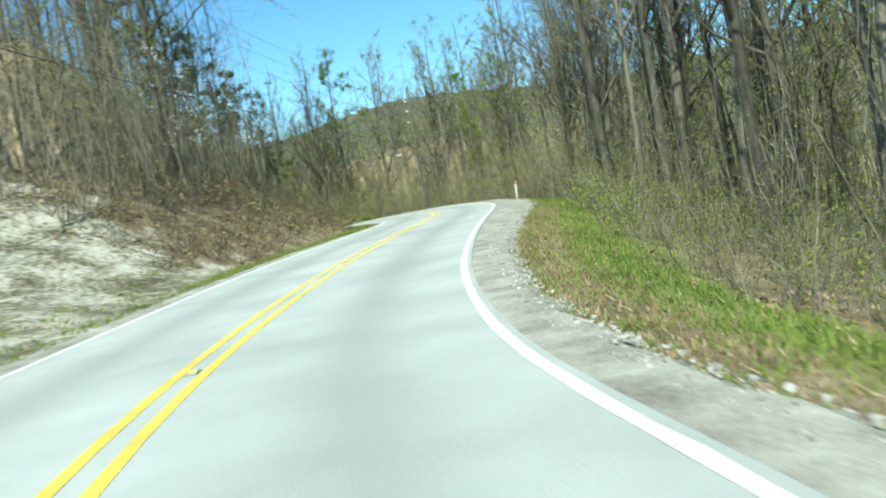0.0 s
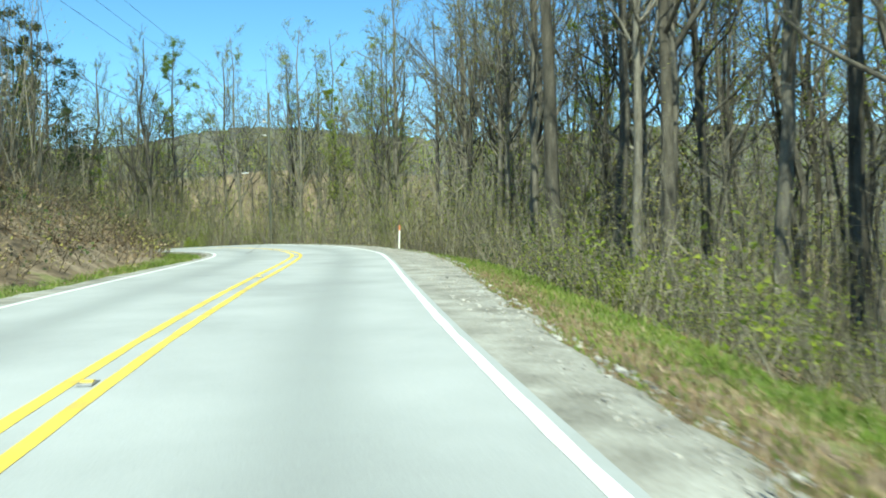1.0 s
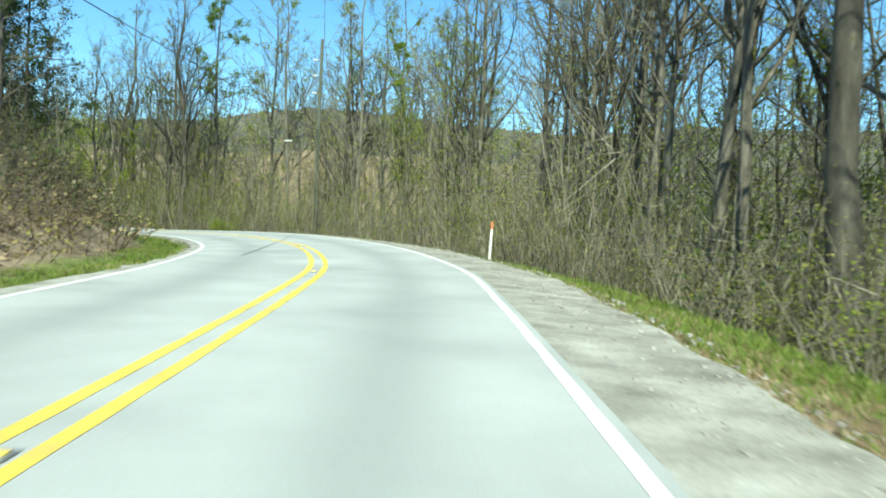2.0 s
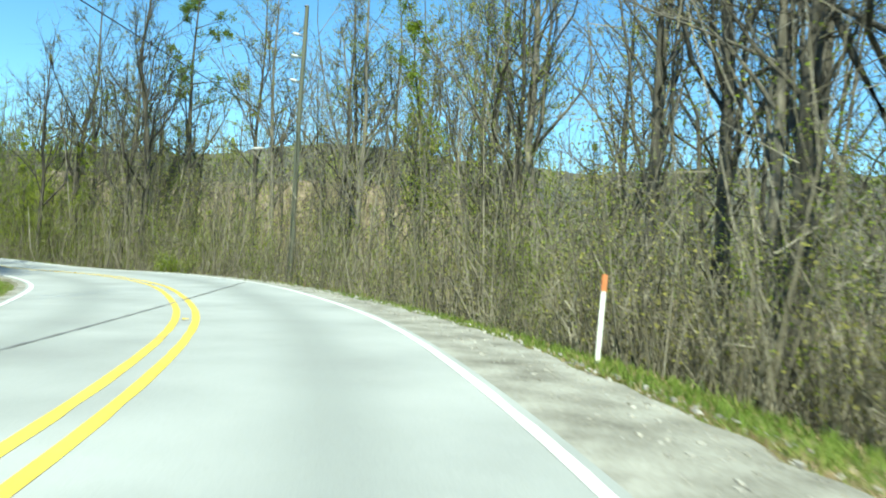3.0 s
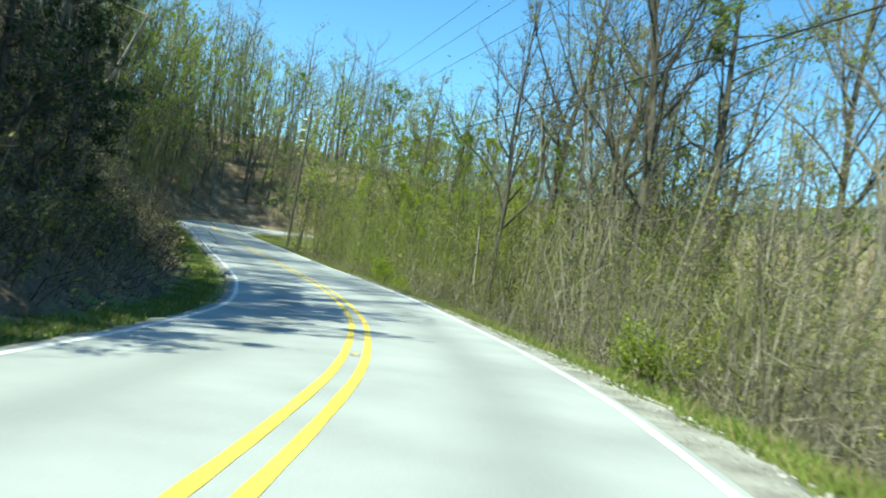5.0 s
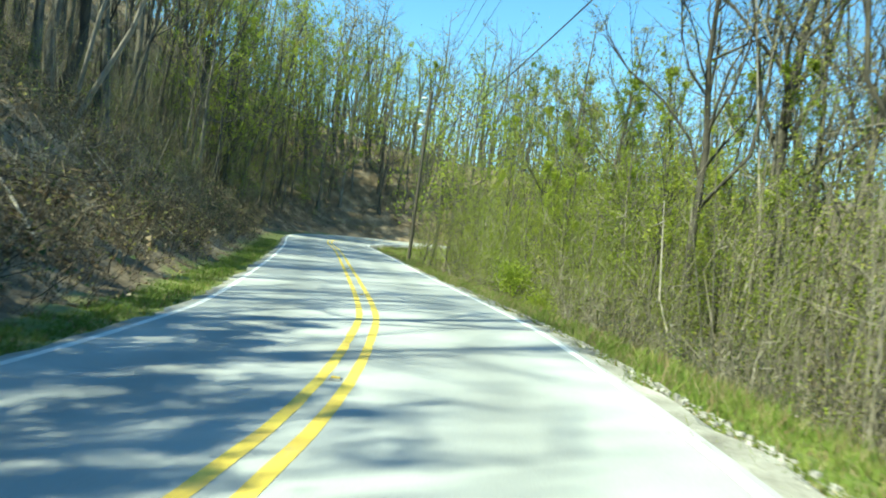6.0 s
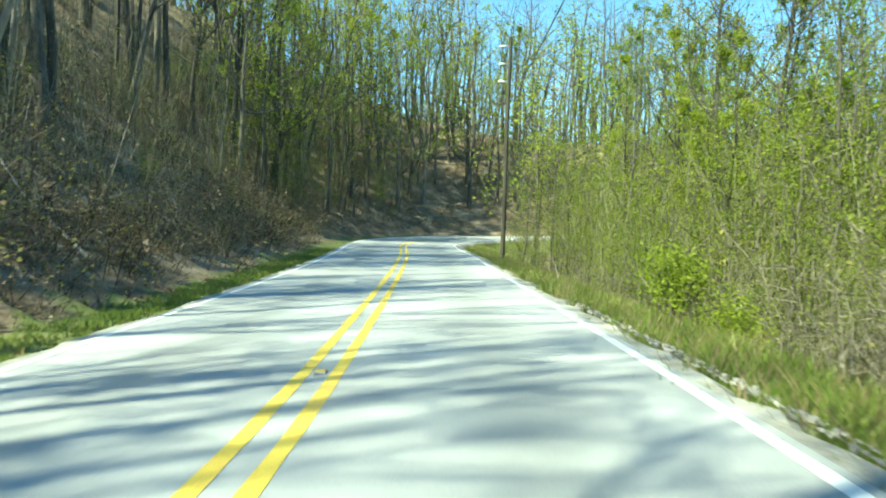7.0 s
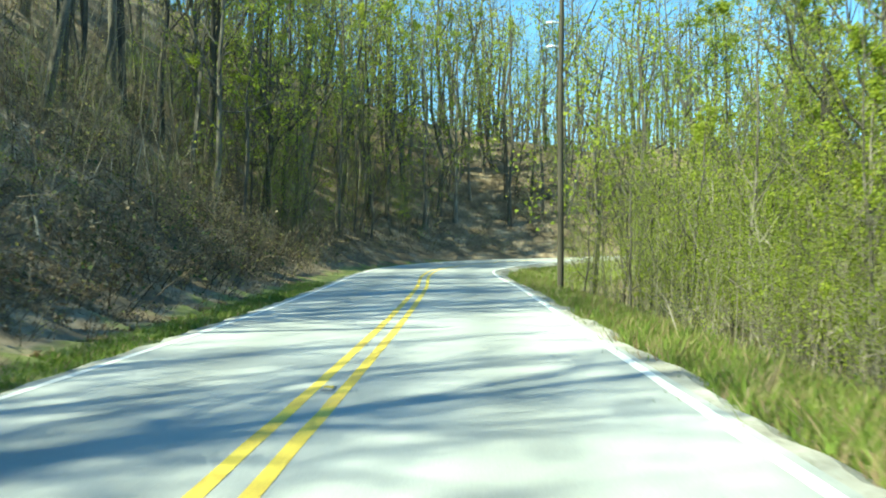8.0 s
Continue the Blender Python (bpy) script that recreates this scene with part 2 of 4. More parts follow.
# ---- the road's line: centre x, y, z and the cross slope ----
CENTRE = [(-0.5, -42, -2.2, 0), (-0.7, -10, -0.5, 0), (-1.56, -0.2, -0.04, 0), (-2.55, 6.6, 0.06, 0), (-2.74, 13.5, 0.28, 0), (-2.31, 20.7, 0.61, 0),
          (-1.55, 28.7, 0.94, 0), (-0.37, 39.8, 1.34, 0), (-0.0, 46, 1.57, 0.01), (-0.6, 54.3, 1.81, 0.033),
          (-1.97, 60.7, 1.97, 0.045), (-4.0, 67.1, 2.09, 0.056), (-7.4, 74.2, 2.13, 0.06), (-10.35, 79.1, 2.09, 0.063),
          (-14.4, 85.0, 2.05, 0.062), (-18.85, 90.2, 2.19, 0.06), (-22.8, 94.2, 2.32, 0.056),
          (-35.8, 106.1, 2.84, 0.033), (-46.2, 115.4, 3.37, 0.015), (-54.5, 122.5, 3.8, 0), (-62, 130, 4.2, -0.02), (-66, 138, 4.7, -0.03),
          (-65, 147, 5.2, -0.03), (-48, 163, 6.5, 0), (-30, 172, 7.5, 0)]


def smooth_line(points, step):
    p = np.array(points, float)
    p = np.vstack([2 * p[0] - p[1], p, 2 * p[-1] - p[-2]])
    out = []
    for i in range(1, len(p) - 2):
        n = max(2, int(np.linalg.norm(p[i + 1, :2] - p[i, :2]) / step))
        for u in np.arange(n) / n:
            a, b, c, d = p[i - 1:i + 3]
            out.append(0.5 * (2 * b + (c - a) * u + (2 * a - 5 * b + 4 * c - d) * u * u + (3 * b - a - 3 * c + d) * u ** 3))
    return np.array(out)


LINE = smooth_line(CENTRE, 0.5)
for k in range(12):
    LINE[1:-1] = (LINE[:-2] + 2 * LINE[1:-1] + LINE[2:]) / 4
TAN = np.gradient(LINE[:, :2], axis=0)
TAN /= np.linalg.norm(TAN, axis=1)[:, None]
NOR = np.stack([TAN[:, 1], -TAN[:, 0]], 1)
ARC = np.r_[0, np.cumsum(np.linalg.norm(np.diff(LINE[:, :2], axis=0), axis=1))]
ARC -= ARC[np.argmin(np.hypot(LINE[:, 0] + 1.56, LINE[:, 1]))]


def along(x, y):
    """For places in plan: metres along the road, metres to its right, the road's height there and its cross slope."""
    x, y = np.atleast_1d(np.asarray(x, float)), np.atleast_1d(np.asarray(y, float))
    i = np.empty(len(x), int)
    for a in range(0, len(x), 4000):
        b = slice(a, a + 4000)
        i[b] = np.argmin((x[b, None] - LINE[None, :, 0]) ** 2 + (y[b, None] - LINE[None, :, 1]) ** 2, axis=1)
    dx, dy = x - LINE[i, 0], y - LINE[i, 1]
    lat = dx * NOR[i, 0] + dy * NOR[i, 1]
    lat = np.sign(lat + 1e-9) * np.hypot(dx, dy)
    return ARC[i], lat, LINE[i, 2], LINE[i, 3]


def wave(x, y, size, seed=0):
    """Cheap smooth unevenness in about -1 to 1."""
    a = np.sin(x / size + seed) * np.cos(y / size * 1.13 + seed * 2.1)
    b = np.sin((x * 0.6 + y * 0.8) / size * 2.3 + seed * 3.7) * 0.5
    c = np.cos((x * 0.9 - y * 0.5) / size * 4.1 + seed * 1.3) * 0.28
    return (a + b + c) / 1.6


def shoulder(s):
    """Width of the gravel at the right of the white line."""
    return np.interp(s, [-40, 0, 9, 15, 21, 30, 38, 46, 56, 66, 96], [0.2, 0.2, 0.2, 0.25, 0.4, 0.8, 1.25, 1.2, 0.8, 0.3, -0.15])


def ground_height(x, y):
    s, l, zr, cs = along(x, y)
    z = zr + cs * np.clip(l, -5, 5) - 0.13
    # right side: verge, then the land falls away
    d = np.maximum(l - 3.4 - shoulder(s), 0)
    fall = np.interp(s, [-40, 0, 40, 60, 75, 150], [1.2, 1.2, 2.5, 5.5, 6.0, 4.0])
    z = z - np.minimum(0.16 * np.minimum(d, 2.2) + 0.36 * np.maximum(d - 2.2, 0), fall + 0.02 * d) * (d > 0)
    # left side: bank
    e = np.maximum(-l - 5.0, 0)
    slope = np.interp(s, [-40, 8, 20, 28, 46, 60, 72, 86, 96, 150, 190], [0.10, 0.14, 0.2, 0.62, 0.62, 0.6, 0.95, 0.85, 0.66, 0.6, 0.6])
    cap = np.interp(s, [-40, 6, 20, 30, 50, 66, 80, 100, 124, 140, 150], [1.4, 1.6, 2.2, 3.8, 4.0, 14, 22, 30, 21, 9.5, 9])
    rise = slope * e * np.clip(e / 1.2, 0, 1)
    z = z + np.where(rise < cap, rise, cap + (1 - np.exp(-(rise - cap) / 6)) * 3)
    # the hill on the outside of the far bend
    z = z + 15 * np.exp(-((x + 106) / 32) ** 2 - ((y - 106) / 42) ** 2) * np.clip((-l - 9) / 14, 0, 1)
    off_road = np.where(l < 0, np.clip((-l - 5.0) / 3.5, 0, 1), np.clip((l - 6) / 6, 0, 1))
    z = z + off_road * (0.35 * wave(x, y, 5.0, 1) + 0.22 * wave(x, y, 1.7, 2) + 0.13 * wave(x, y, 0.8, 6))
    # ridges all round
    r = np.hypot(x + 15, y - 75)
    th = np.arctan2(y - 75, x + 15)
    ridge = 17 + 6 * np.sin(2 * th + 0.6) + 6 * np.sin(5 * th + 1)
    ridge = ridge * (1 - 0.4 * np.exp(-((th - 0.5) / 0.7) ** 2))
    up = np.clip((r - 130) / 170, 0, 1)
    z = z + ridge * up * up * (3 - 2 * up) + np.clip((r - 130) / 60, 0, 1) * 2.0 * wave(x, y, 26, 4)
    return z


def make_ground():
    dense = np.arange(-110, 70.1, 1.2)
    far = np.array([6, 14, 25, 40, 60, 85, 115, 150, 200, 280, 400, 700, 1300, 2600.0])
    ax = np.r_[-110 - far[::-1], dense, 70 + far]
    dense = np.arange(-45, 190.1, 1.2)
    ay = np.r_[-45 - far[::-1], dense, 190 + far]
    gx, gy = np.meshgrid(ax, ay)
    z = ground_height(gx.ravel(), gy.ravel())
    v = np.stack([gx.ravel(), gy.ravel(), z], 1)
    w, h = len(ax), len(ay)
    i = (np.arange(h - 1)[:, None] * w + np.arange(w - 1)[None]).ravel()
    q = np.stack([i, i + 1, i + 1 + w, i + w], 1)
    s, l, _, _ = along(v[:, 0], v[:, 1])
    ob = quads_object("ground", v, q, [SOIL], None, True)
    bend = 2.5 * wave(v[:, 0], v[:, 1], 3.1, 3)
    sand = np.clip((l + 18 + bend) / 5, 0, 1) * np.clip((-3.6 - l) / 0.5, 0, 1) * np.clip((31 - s + bend) / 6, 0, 1) * np.clip((s - 3) / 5, 0, 1)
    verge = np.where(l > 0, np.clip((l - 3.5 - shoulder(s) - np.interp(s, [20, 44], [1.2, 0.0])) / 0.5, 0, 1) * np.clip((8.6 + shoulder(s) - l) / 2.5, 0, 1), np.clip((5.1 + l) / 0.7, 0, 1))
    hill = np.clip((np.hypot(v[:, 0] + 15, v[:, 1] - 75) - 120) / 40, 0, 1)
    for name, values in (("sand", sand), ("verge", verge), ("hill", hill)):
        ob.data.attributes.new(name, "FLOAT", "POINT").data.foreach_set("value", values.astype(np.float32))
    return tagged(ob, "brown woodland ground under leaf litter with a bare sandy patch", "ground", kind="structure")


make_ground()


def wooded_ridge():
    """The far mountain all along the view, its slope covered with crowns."""
    az = np.radians(np.linspace(-75, 75, 420))
    up = np.linspace(0, 1, 46)
    crest = np.interp(np.degrees(az), [-75, -40, -25, -17, -2, 5, 10, 17, 25, 40, 75], [5, 7.0, 8.1, 7.3, 8.2, 7.9, 7.0, 6.3, 6.0, 6.5, 5])
    a, u = np.meshgrid(az, up, indexing="ij")
    r = 560 + 330 * u
    x, y = -r * np.sin(a), 30 + r * np.cos(a)
    z = np.tan(np.radians(crest))[:, None] * 890 * (1 - (1 - u) ** 1.6) + 2.0
    z = z + 7 * u * wave(x, y, 60, 5) + 3.4 * wave(x, y, 9, 8) + 2.6 * wave(x, y, 3.7, 9) - 14 * (u == 0)
    h, w = x.shape
    i = (np.arange(h - 1)[:, None] * w + np.arange(w - 1)[None]).ravel()
    q = np.stack([i, i + 1, i + 1 + w, i + w], 1)
    ob = quads_object("backdrop_ridge", np.stack([x, y, z], -1).reshape(-1, 3), q, [FAR_WOOD], None, True)
    return tagged(ob, "distant mountain ridge under brown and olive spring woods", "mountain", kind="structure")


wooded_ridge()


def strip(name, s0, s1, left, right, lift, mats, skirt=0.0, step=1, sub=1, edge=0.0, seed=0, toe=0.0):
    """A band that follows the road from s0 to s1, between two offsets (numbers or functions of s)."""
    rng = np.random.default_rng(seed)
    idx = np.where((ARC >= s0) & (ARC <= s1))[0][::step]
    n = len(idx)
    lo = np.array([left(ARC[i]) if callable(left) else left for i in idx]) + edge * rng.normal(size=n)
    hi = np.array([right(ARC[i]) if callable(right) else right for i in idx]) + edge * rng.normal(size=n)
    cols = np.linspace(0, 1, sub + 1)
    off = lo[:, None] + (hi - lo)[:, None] * cols[None]
    if skirt:
        off = np.concatenate([off[:, :1], off, off[:, -1:]], 1)
    z = LINE[idx, 2:3] + LINE[idx, 3:4] * np.clip(off, -5, 5) + (lift(off) if callable(lift) else lift)
    if skirt:
        z[:, 0] -= skirt
        z[:, -1] -= skirt
        off[:, -1] += toe
    x = LINE[idx, 0:1] + NOR[idx, 0:1] * off
    y = LINE[idx, 1:2] + NOR[idx, 1:2] * off
    w = off.shape[1]
    v = np.stack([x, y, z], -1).reshape(-1, 3)
    i = (np.arange(n - 1)[:, None] * w + np.arange(w - 1)[None]).ravel()
    q = np.stack([i, i + 1, i + 1 + w, i + w], 1)
    return quads_object(name, v, q, mats, None, not skirt)


def worn_tracks(ob):
    """Wheel paths polished a little lighter, the strips between them a little darker with old oil."""
    co = np.empty(len(ob.data.vertices) * 3, np.float32)
    ob.data.vertices.foreach_get("co", co)
    co = co.reshape(-1, 3)
    _s, l, _z, _c = along(co[:, 0], co[:, 1])
    a = np.abs(l)
    oil = np.exp(-((a - 1.65) / 0.45) ** 2) * 0.8 + np.exp(-((a - 3.4) / 0.25) ** 2) * 0.6
    ob.data.attributes.new("oil", "FLOAT", "POINT").data.foreach_set("value", oil.astype(np.float32))
    n, k = ASPHALT.node_tree.nodes, ASPHALT.node_tree.links
    base = n["Principled BSDF"].inputs["Base Color"]
    was = base.links[0].from_socket
    at = n.new("ShaderNodeAttribute")
    at.attribute_name = "oil"
    tex = [t for t in n if t.bl_idname == "ShaderNodeTexNoise"][0]
    f = n.new("ShaderNodeMath")
    f.operation = "MULTIPLY"
    k.new(at.outputs["Fac"], f.inputs[0])
    k.new(tex.outputs[0], f.inputs[1])
    mix = n.new("ShaderNodeMix")
    mix.data_type, mix.blend_type = "RGBA", "MULTIPLY"
    k.new(f.outputs[0], mix.inputs["Factor"])
    k.new(was, mix.inputs["A"])
    mix.inputs["B"].default_value = (0.48, 0.50, 0.49, 1)
    k.new(mix.outputs["Result"], base)


road = tagged(strip("road", -41, 190, -3.13, 3.14, 0.0, [ASPHALT], 0.14, sub=32), "sun-bleached grey two-lane asphalt road", "road", kind="structure")
worn_tracks(road)
tagged(strip("shoulder_east", -41, 190, lambda s: 2.9, lambda s: 3.5 + shoulder(s), lambda o: -0.02 - 0.035 * np.maximum(o - 3.4, 0), [GRAVEL], 0.16, sub=5, edge=0.07, seed=3, toe=0.3),
       "pale grey gravel shoulder beside the asphalt", "shoulder", kind="structure")
tagged(strip("shoulder_west", -41, 190, lambda s: -float(np.interp(s, [8, 16, 34, 46, 70], [3.45, 3.75, 3.7, 3.4, 3.32])), lambda s: -2.9, lambda o: -0.02 + 0.0 * o, [GRAVEL], 0.1, sub=2, edge=0.05, seed=4),
       "narrow gravel edge beside the asphalt", "shoulder", kind="structure")
for nm, a, b, m, lab in (("centre_line", -0.21, -0.09, YELLOW, "solid yellow centre line painted on the road"),
                         ("centre_line", 0.09, 0.21, YELLOW, "solid yellow centre line painted on the road"),
                         ("edge_line", -3.07, -2.96, WHITE, "solid white edge line painted on the road"),
                         ("edge_line", 2.95, 3.06, WHITE, "solid white edge line painted on the road")):
    tagged(strip(nm, -41, 190, a, b, 0.004, [m], edge=0.004, seed=6), lab, "road marking", kind="structure")


def at_road(s, l, lift=0.0):
    x, y, z, c = (np.interp(s, ARC, LINE[:, k]) for k in range(4))
    nx, ny = np.interp(s, ARC, NOR[:, 0]), np.interp(s, ARC, NOR[:, 1])
    return Vector((x + nx * l, y + ny * l, z + c * l + lift)), math.degrees(math.atan2(ny, nx))


def thin_dark_line(a, b):
    """A thin dark line that runs over the road between two places in plan."""
    rng = np.random.default_rng(5)
    pile = Pile()
    rows = []
    for u in np.linspace(0, 1, 60):
        x, y = a[0] + (b[0] - a[0]) * u, a[1] + (b[1] - a[1]) * u
        _s, l, z, c = along(x, y)
        w = 0.03 * rng.uniform(0.85, 1.15)
        for k in (-w, w):
            rows.append((x + k, y, z[0] + c[0] * l[0] + c[0] * k + 0.006))
    q = [(2 * k, 2 * k + 1, 2 * k + 3, 2 * k + 2) for k in range(59)]
    pile.add(np.array(rows), np.array(q))
    return tagged(pile.build("crack_seal", [DARK_GREY]), "thin dark line running over the asphalt", "crack seal", kind="structure")


# ---- trees ----
def grow(seed, height, r0, leaf_mat, leaf_n, leaf_size, limbs=14, low=0.4, spread=0.3, twigs=3, wob=0.02, sides=7, up=0.5, fork=0):
    """A tree: wood arrays and crown arrays, base at the origin."""
    rng = np.random.default_rng(seed)
    wood, crown = Pile(), Pile()
    n = 8
    u = np.linspace(0, 1, n)
    drift = np.cumsum(rng.normal(size=(n, 2)) * wob * height / n * 2, axis=0)
    p = np.c_[drift - drift[0], u * height]
    r = r0 * (1 - 0.88 * u) * np.where(u == 0, 1.35, 1)
    wood.add(*tube(np.vstack([p[0] - (0, 0, 0.6), p]), np.r_[r[0], r], sides))
    tips = []
    for k in range(limbs + fork):
        f = low + (0.97 - low) * (k + rng.uniform(0, 1)) / limbs
        base = np.array([np.interp(f, u, p[:, j]) for j in range(3)])
        if k >= limbs:
            f = rng.uniform(0.3, 0.55)
            base = np.array([np.interp(f, u, p[:, j]) for j in range(3)])
        az = k * 2.4 + rng.uniform(-0.5, 0.5)
        L = height * (spread * (1 - f) + 0.06) * rng.uniform(0.7, 1.3)
        el = up + rng.uniform(-0.25, 0.35)
        if k >= limbs:
            L, el = height * (0.8 - f) * rng.uniform(0.8, 1.1), rng.uniform(1.0, 1.25)
        d = np.array([math.cos(az) * math.cos(el), math.sin(az) * math.cos(el), math.sin(el)])
        q = [base]
        for j in range(4):
            d = d + np.r_[rng.normal(size=2) * 0.24, 0.13 + rng.normal() * 0.14]
            d /= np.linalg.norm(d)
            q.append(q[-1] + d * L / 4)
        rb = max(np.interp(f, u, r) * 0.5, 0.015)
        if k >= limbs:
            rb *= 1.15
        wood.add(*tube(q, np.linspace(rb, rb * 0.25, 5), 4))
        for j in range(twigs + 1):
            g = rng.uniform(0.3, 1.0)
            b0 = np.array([np.interp(g * 4, range(5), np.array(q)[:, c]) for c in range(3)])
            e = d + rng.normal(size=3) * 0.55 + (0, 0, 0.25)
            e /= np.linalg.norm(e)
            l2 = L * rng.uniform(0.25, 0.5)
            end = b0 + e * l2
            wood.add(*tube([b0, end], [rb * 0.32, 0.006], 3))
            for _ in range(twigs):
                h = rng.uniform(0.3, 1)
                c0 = b0 + (end - b0) * h
                e2 = e + rng.normal(size=3) * 0.7
                e2 /= np.linalg.norm(e2)
                c1 = c0 + e2 * l2 * rng.uniform(0.3, 0.6)
                wood.add(*ribbon(c0, c1, 0.012, rng))
                tips.append((c0, c1))
    if leaf_n and tips:
        share = np.repeat(rng.gamma(0.8, 1.0, len(tips) // twigs + 1), twigs)[:len(tips)] + 0.08
        which = rng.choice(len(tips), leaf_n, p=share / share.sum())
        a, b = np.array([t[0] for t in tips])[which], np.array([t[1] for t in tips])[which]
        c = a + (b - a) * rng.uniform(0.2, 1.15, (leaf_n, 1)) + rng.normal(size=(leaf_n, 3)) * leaf_size * 1.6
        crown.leaves(c, leaf_size, rng)
    return wood, crown, leaf_mat


TREE_KINDS = {
    "bare": [grow(11 + k, 19 + k, 0.19 + 0.03 * k, FRESH if k % 2 else BUDS, 2300, 0.04, 17, 0.34, 0.33, 7, 0.04, up=0.8, fork=3) for k in range(4)],
    "tall": [grow(21 + k, 23 + k, 0.27, BUDS, 1100, 0.042, 15, 0.40, 0.30, 6, 0.018, up=0.75, fork=2) for k in range(3)],
    "green": [grow(31 + k, 16 + 2 * k, 0.16, FRESH, 4000, 0.054, 17, 0.16, 0.30, 4, 0.03, fork=1) for k in range(3)],
    "leafy": [grow(131 + k, 11 + 2 * k, 0.11, FRESH, 5200, 0.055, 20, 0.2, 0.22, 4, 0.03, up=0.9, fork=1) for k in range(3)],
    "small": [grow(41 + k, 8 + k, 0.07, FRESH, 2800, 0.028, 15, 0.12, 0.38, 3, 0.04, 5, 0.7, 1) for k in range(4)],
    "slim": [grow(51 + k, 11 + 2 * k, 0.07, BUDS, 600, 0.032, 12, 0.25, 0.26, 4, 0.05, 5, 0.9, 1) for k in range(4)],
    "haze": [grow(91 + k, 20 + k, 0.19, FRESH if k else BUDS, 2600, 0.047, 18, 0.30, 0.28, 6, 0.035, up=0.85, fork=3) for k in range(3)],
    "cedar": [grow(71 + k, 9 + 2 * k, 0.15, DARKLEAF, 5600, 0.058, 26, 0.06, 0.30, 4, 0.015, 6, 0.25) for k in range(2)],
    "flower": [grow(81, 6, 0.06, BLOSSOM, 160, 0.05, 12, 0.25, 0.4, 2, 0.04, 5, 0.5)],
    "ivy": [grow(61, 24, 0.26, CLIMBER, 8000, 0.07, 18, 0.42, 0.24, 4)],
}
LABELS = {
    "bare": "tall grey-barked tree with bare limbs and tawny spring buds",
    "tall": "straight tall forest tree with dark bark and bare crown",
    "green": "woodland tree with fresh yellow-green spring leaves",
    "leafy": "slender woodland tree in full fresh yellow-green leaf",
    "small": "slender young tree with fresh yellow-green leaves",
    "slim": "thin grey sapling with bare branches and few buds",
    "haze": "tall tree with a soft yellow-green haze of opening leaves",
    "cedar": "dense dark evergreen tree shading the bank",
    "flower": "small understorey tree with a few white blossoms",
    "ivy": "tall tree clothed in dark green leaves",
}
PROTO = {}


def plant(kind, k, x, y, size=1.0, turn=0.0, lean=(0, 0), sink=0.25, z=None):
    k = k % len(TREE_KINDS[kind])
    zz = float(ground_height(x, y)[0]) - sink if z is None else z
    m = pose(x, y, zz, lean[0], lean[1], turn)
    key = (kind, k)
    if key not in PROTO:
        wood, crown, leaf = TREE_KINDS[kind][k]
        root = new("tree")
        root.empty_display_size = 0.2
        child(wood.build("trunk", [BARK], True), root)
        child(crown.build("crown", [leaf]), root)
        root.matrix_basis = m @ Matrix.Diagonal((size, size, size, 1))
        PROTO[key] = root
        return tagged(root, LABELS[kind], "tree", group="roadside trees")
    ob = PROTO[key]
    made = copy_thing(ob, m)
    made.scale = (size, size, size)
    return made


rng = np.random.default_rng(7)
far_places = []


def wood_patch(s0, s1, l0, l1, count, kinds, near=18):
    """Trees over a stretch of roadside; those further than near metres from the road join the far woods."""
    for _ in range(count):
        s, l = rng.uniform(s0, s1), l0 + (l1 - l0) * rng.uniform()
        (x, y, z), _a = at_road(s, l)
        s2, l2, _, _ = along(x, y)
        if -6.8 < l2[0] < 3.6 + shoulder(s2[0]) + 3.2:
            continue
        kind = kinds[rng.integers(0, len(kinds))]
        if abs(l2[0]) < near:
            plant(kind, int(rng.integers(0, 9)), x, y, rng.uniform(0.75, 1.12), rng.uniform(0, 360), tuple(rng.normal(size=2) * 2.2))
        else:
            far_places.append((x, y, 0, rng.uniform(0.8, 1.15), rng.uniform(0, 6.28), rng.normal() * 0.03, rng.integers(0, 99)))


# ---- woods beside the road ----
wood_patch(-6, 30, -19, -38, 26, ["tall", "bare", "tall", "slim", "bare"], 40)
wood_patch(27, 58, -9.5, -24, 28, ["bare", "slim", "green", "slim"])
wood_patch(66, 96, -9.5, -26, 14, ["slim", "bare", "slim", "tall"])
wood_patch(96, 134, -13, -34, 40, ["tall", "tall", "bare", "slim"], 24)
wood_patch(134, 152, -11, -30, 9, ["bare", "tall", "bare"], 24)
wood_patch(150, 166, -7.5, -13, 10, ["small"])
wood_patch(160, 186, -8.5, -36, 34, ["green", "slim", "small", "slim"], 15)
wood_patch(-6, 46, 11, 27, 54, ["bare", "slim", "slim", "tall", "bare", "slim"], 17)
wood_patch(14, 60, 10, 22, 20, ["tall", "bare"])
wood_patch(148, 172, -7.5, -14, 12, ["small", "green"])
wood_patch(30, 90, 18, 42, 36, ["haze", "slim", "green", "haze", "small", "haze"], 45)
wood_patch(44, 84, 9.5, 24, 30, ["bare", "slim", "small", "bare", "green", "slim"], 18)
wood_patch(84, 100, 10.5, 19, 16, ["slim", "bare", "small", "slim"])
wood_patch(112, 150, 6.8, 15, 30, ["small"])
wood_patch(98, 114, 9.0, 20, 14, ["slim", "bare", "slim", "small"])
wood_patch(84, 150, 15, 30, 26, ["green", "small"], 19)
wood_patch(94, 130, 12, 25, 18, ["haze", "bare", "haze", "green"], 26)
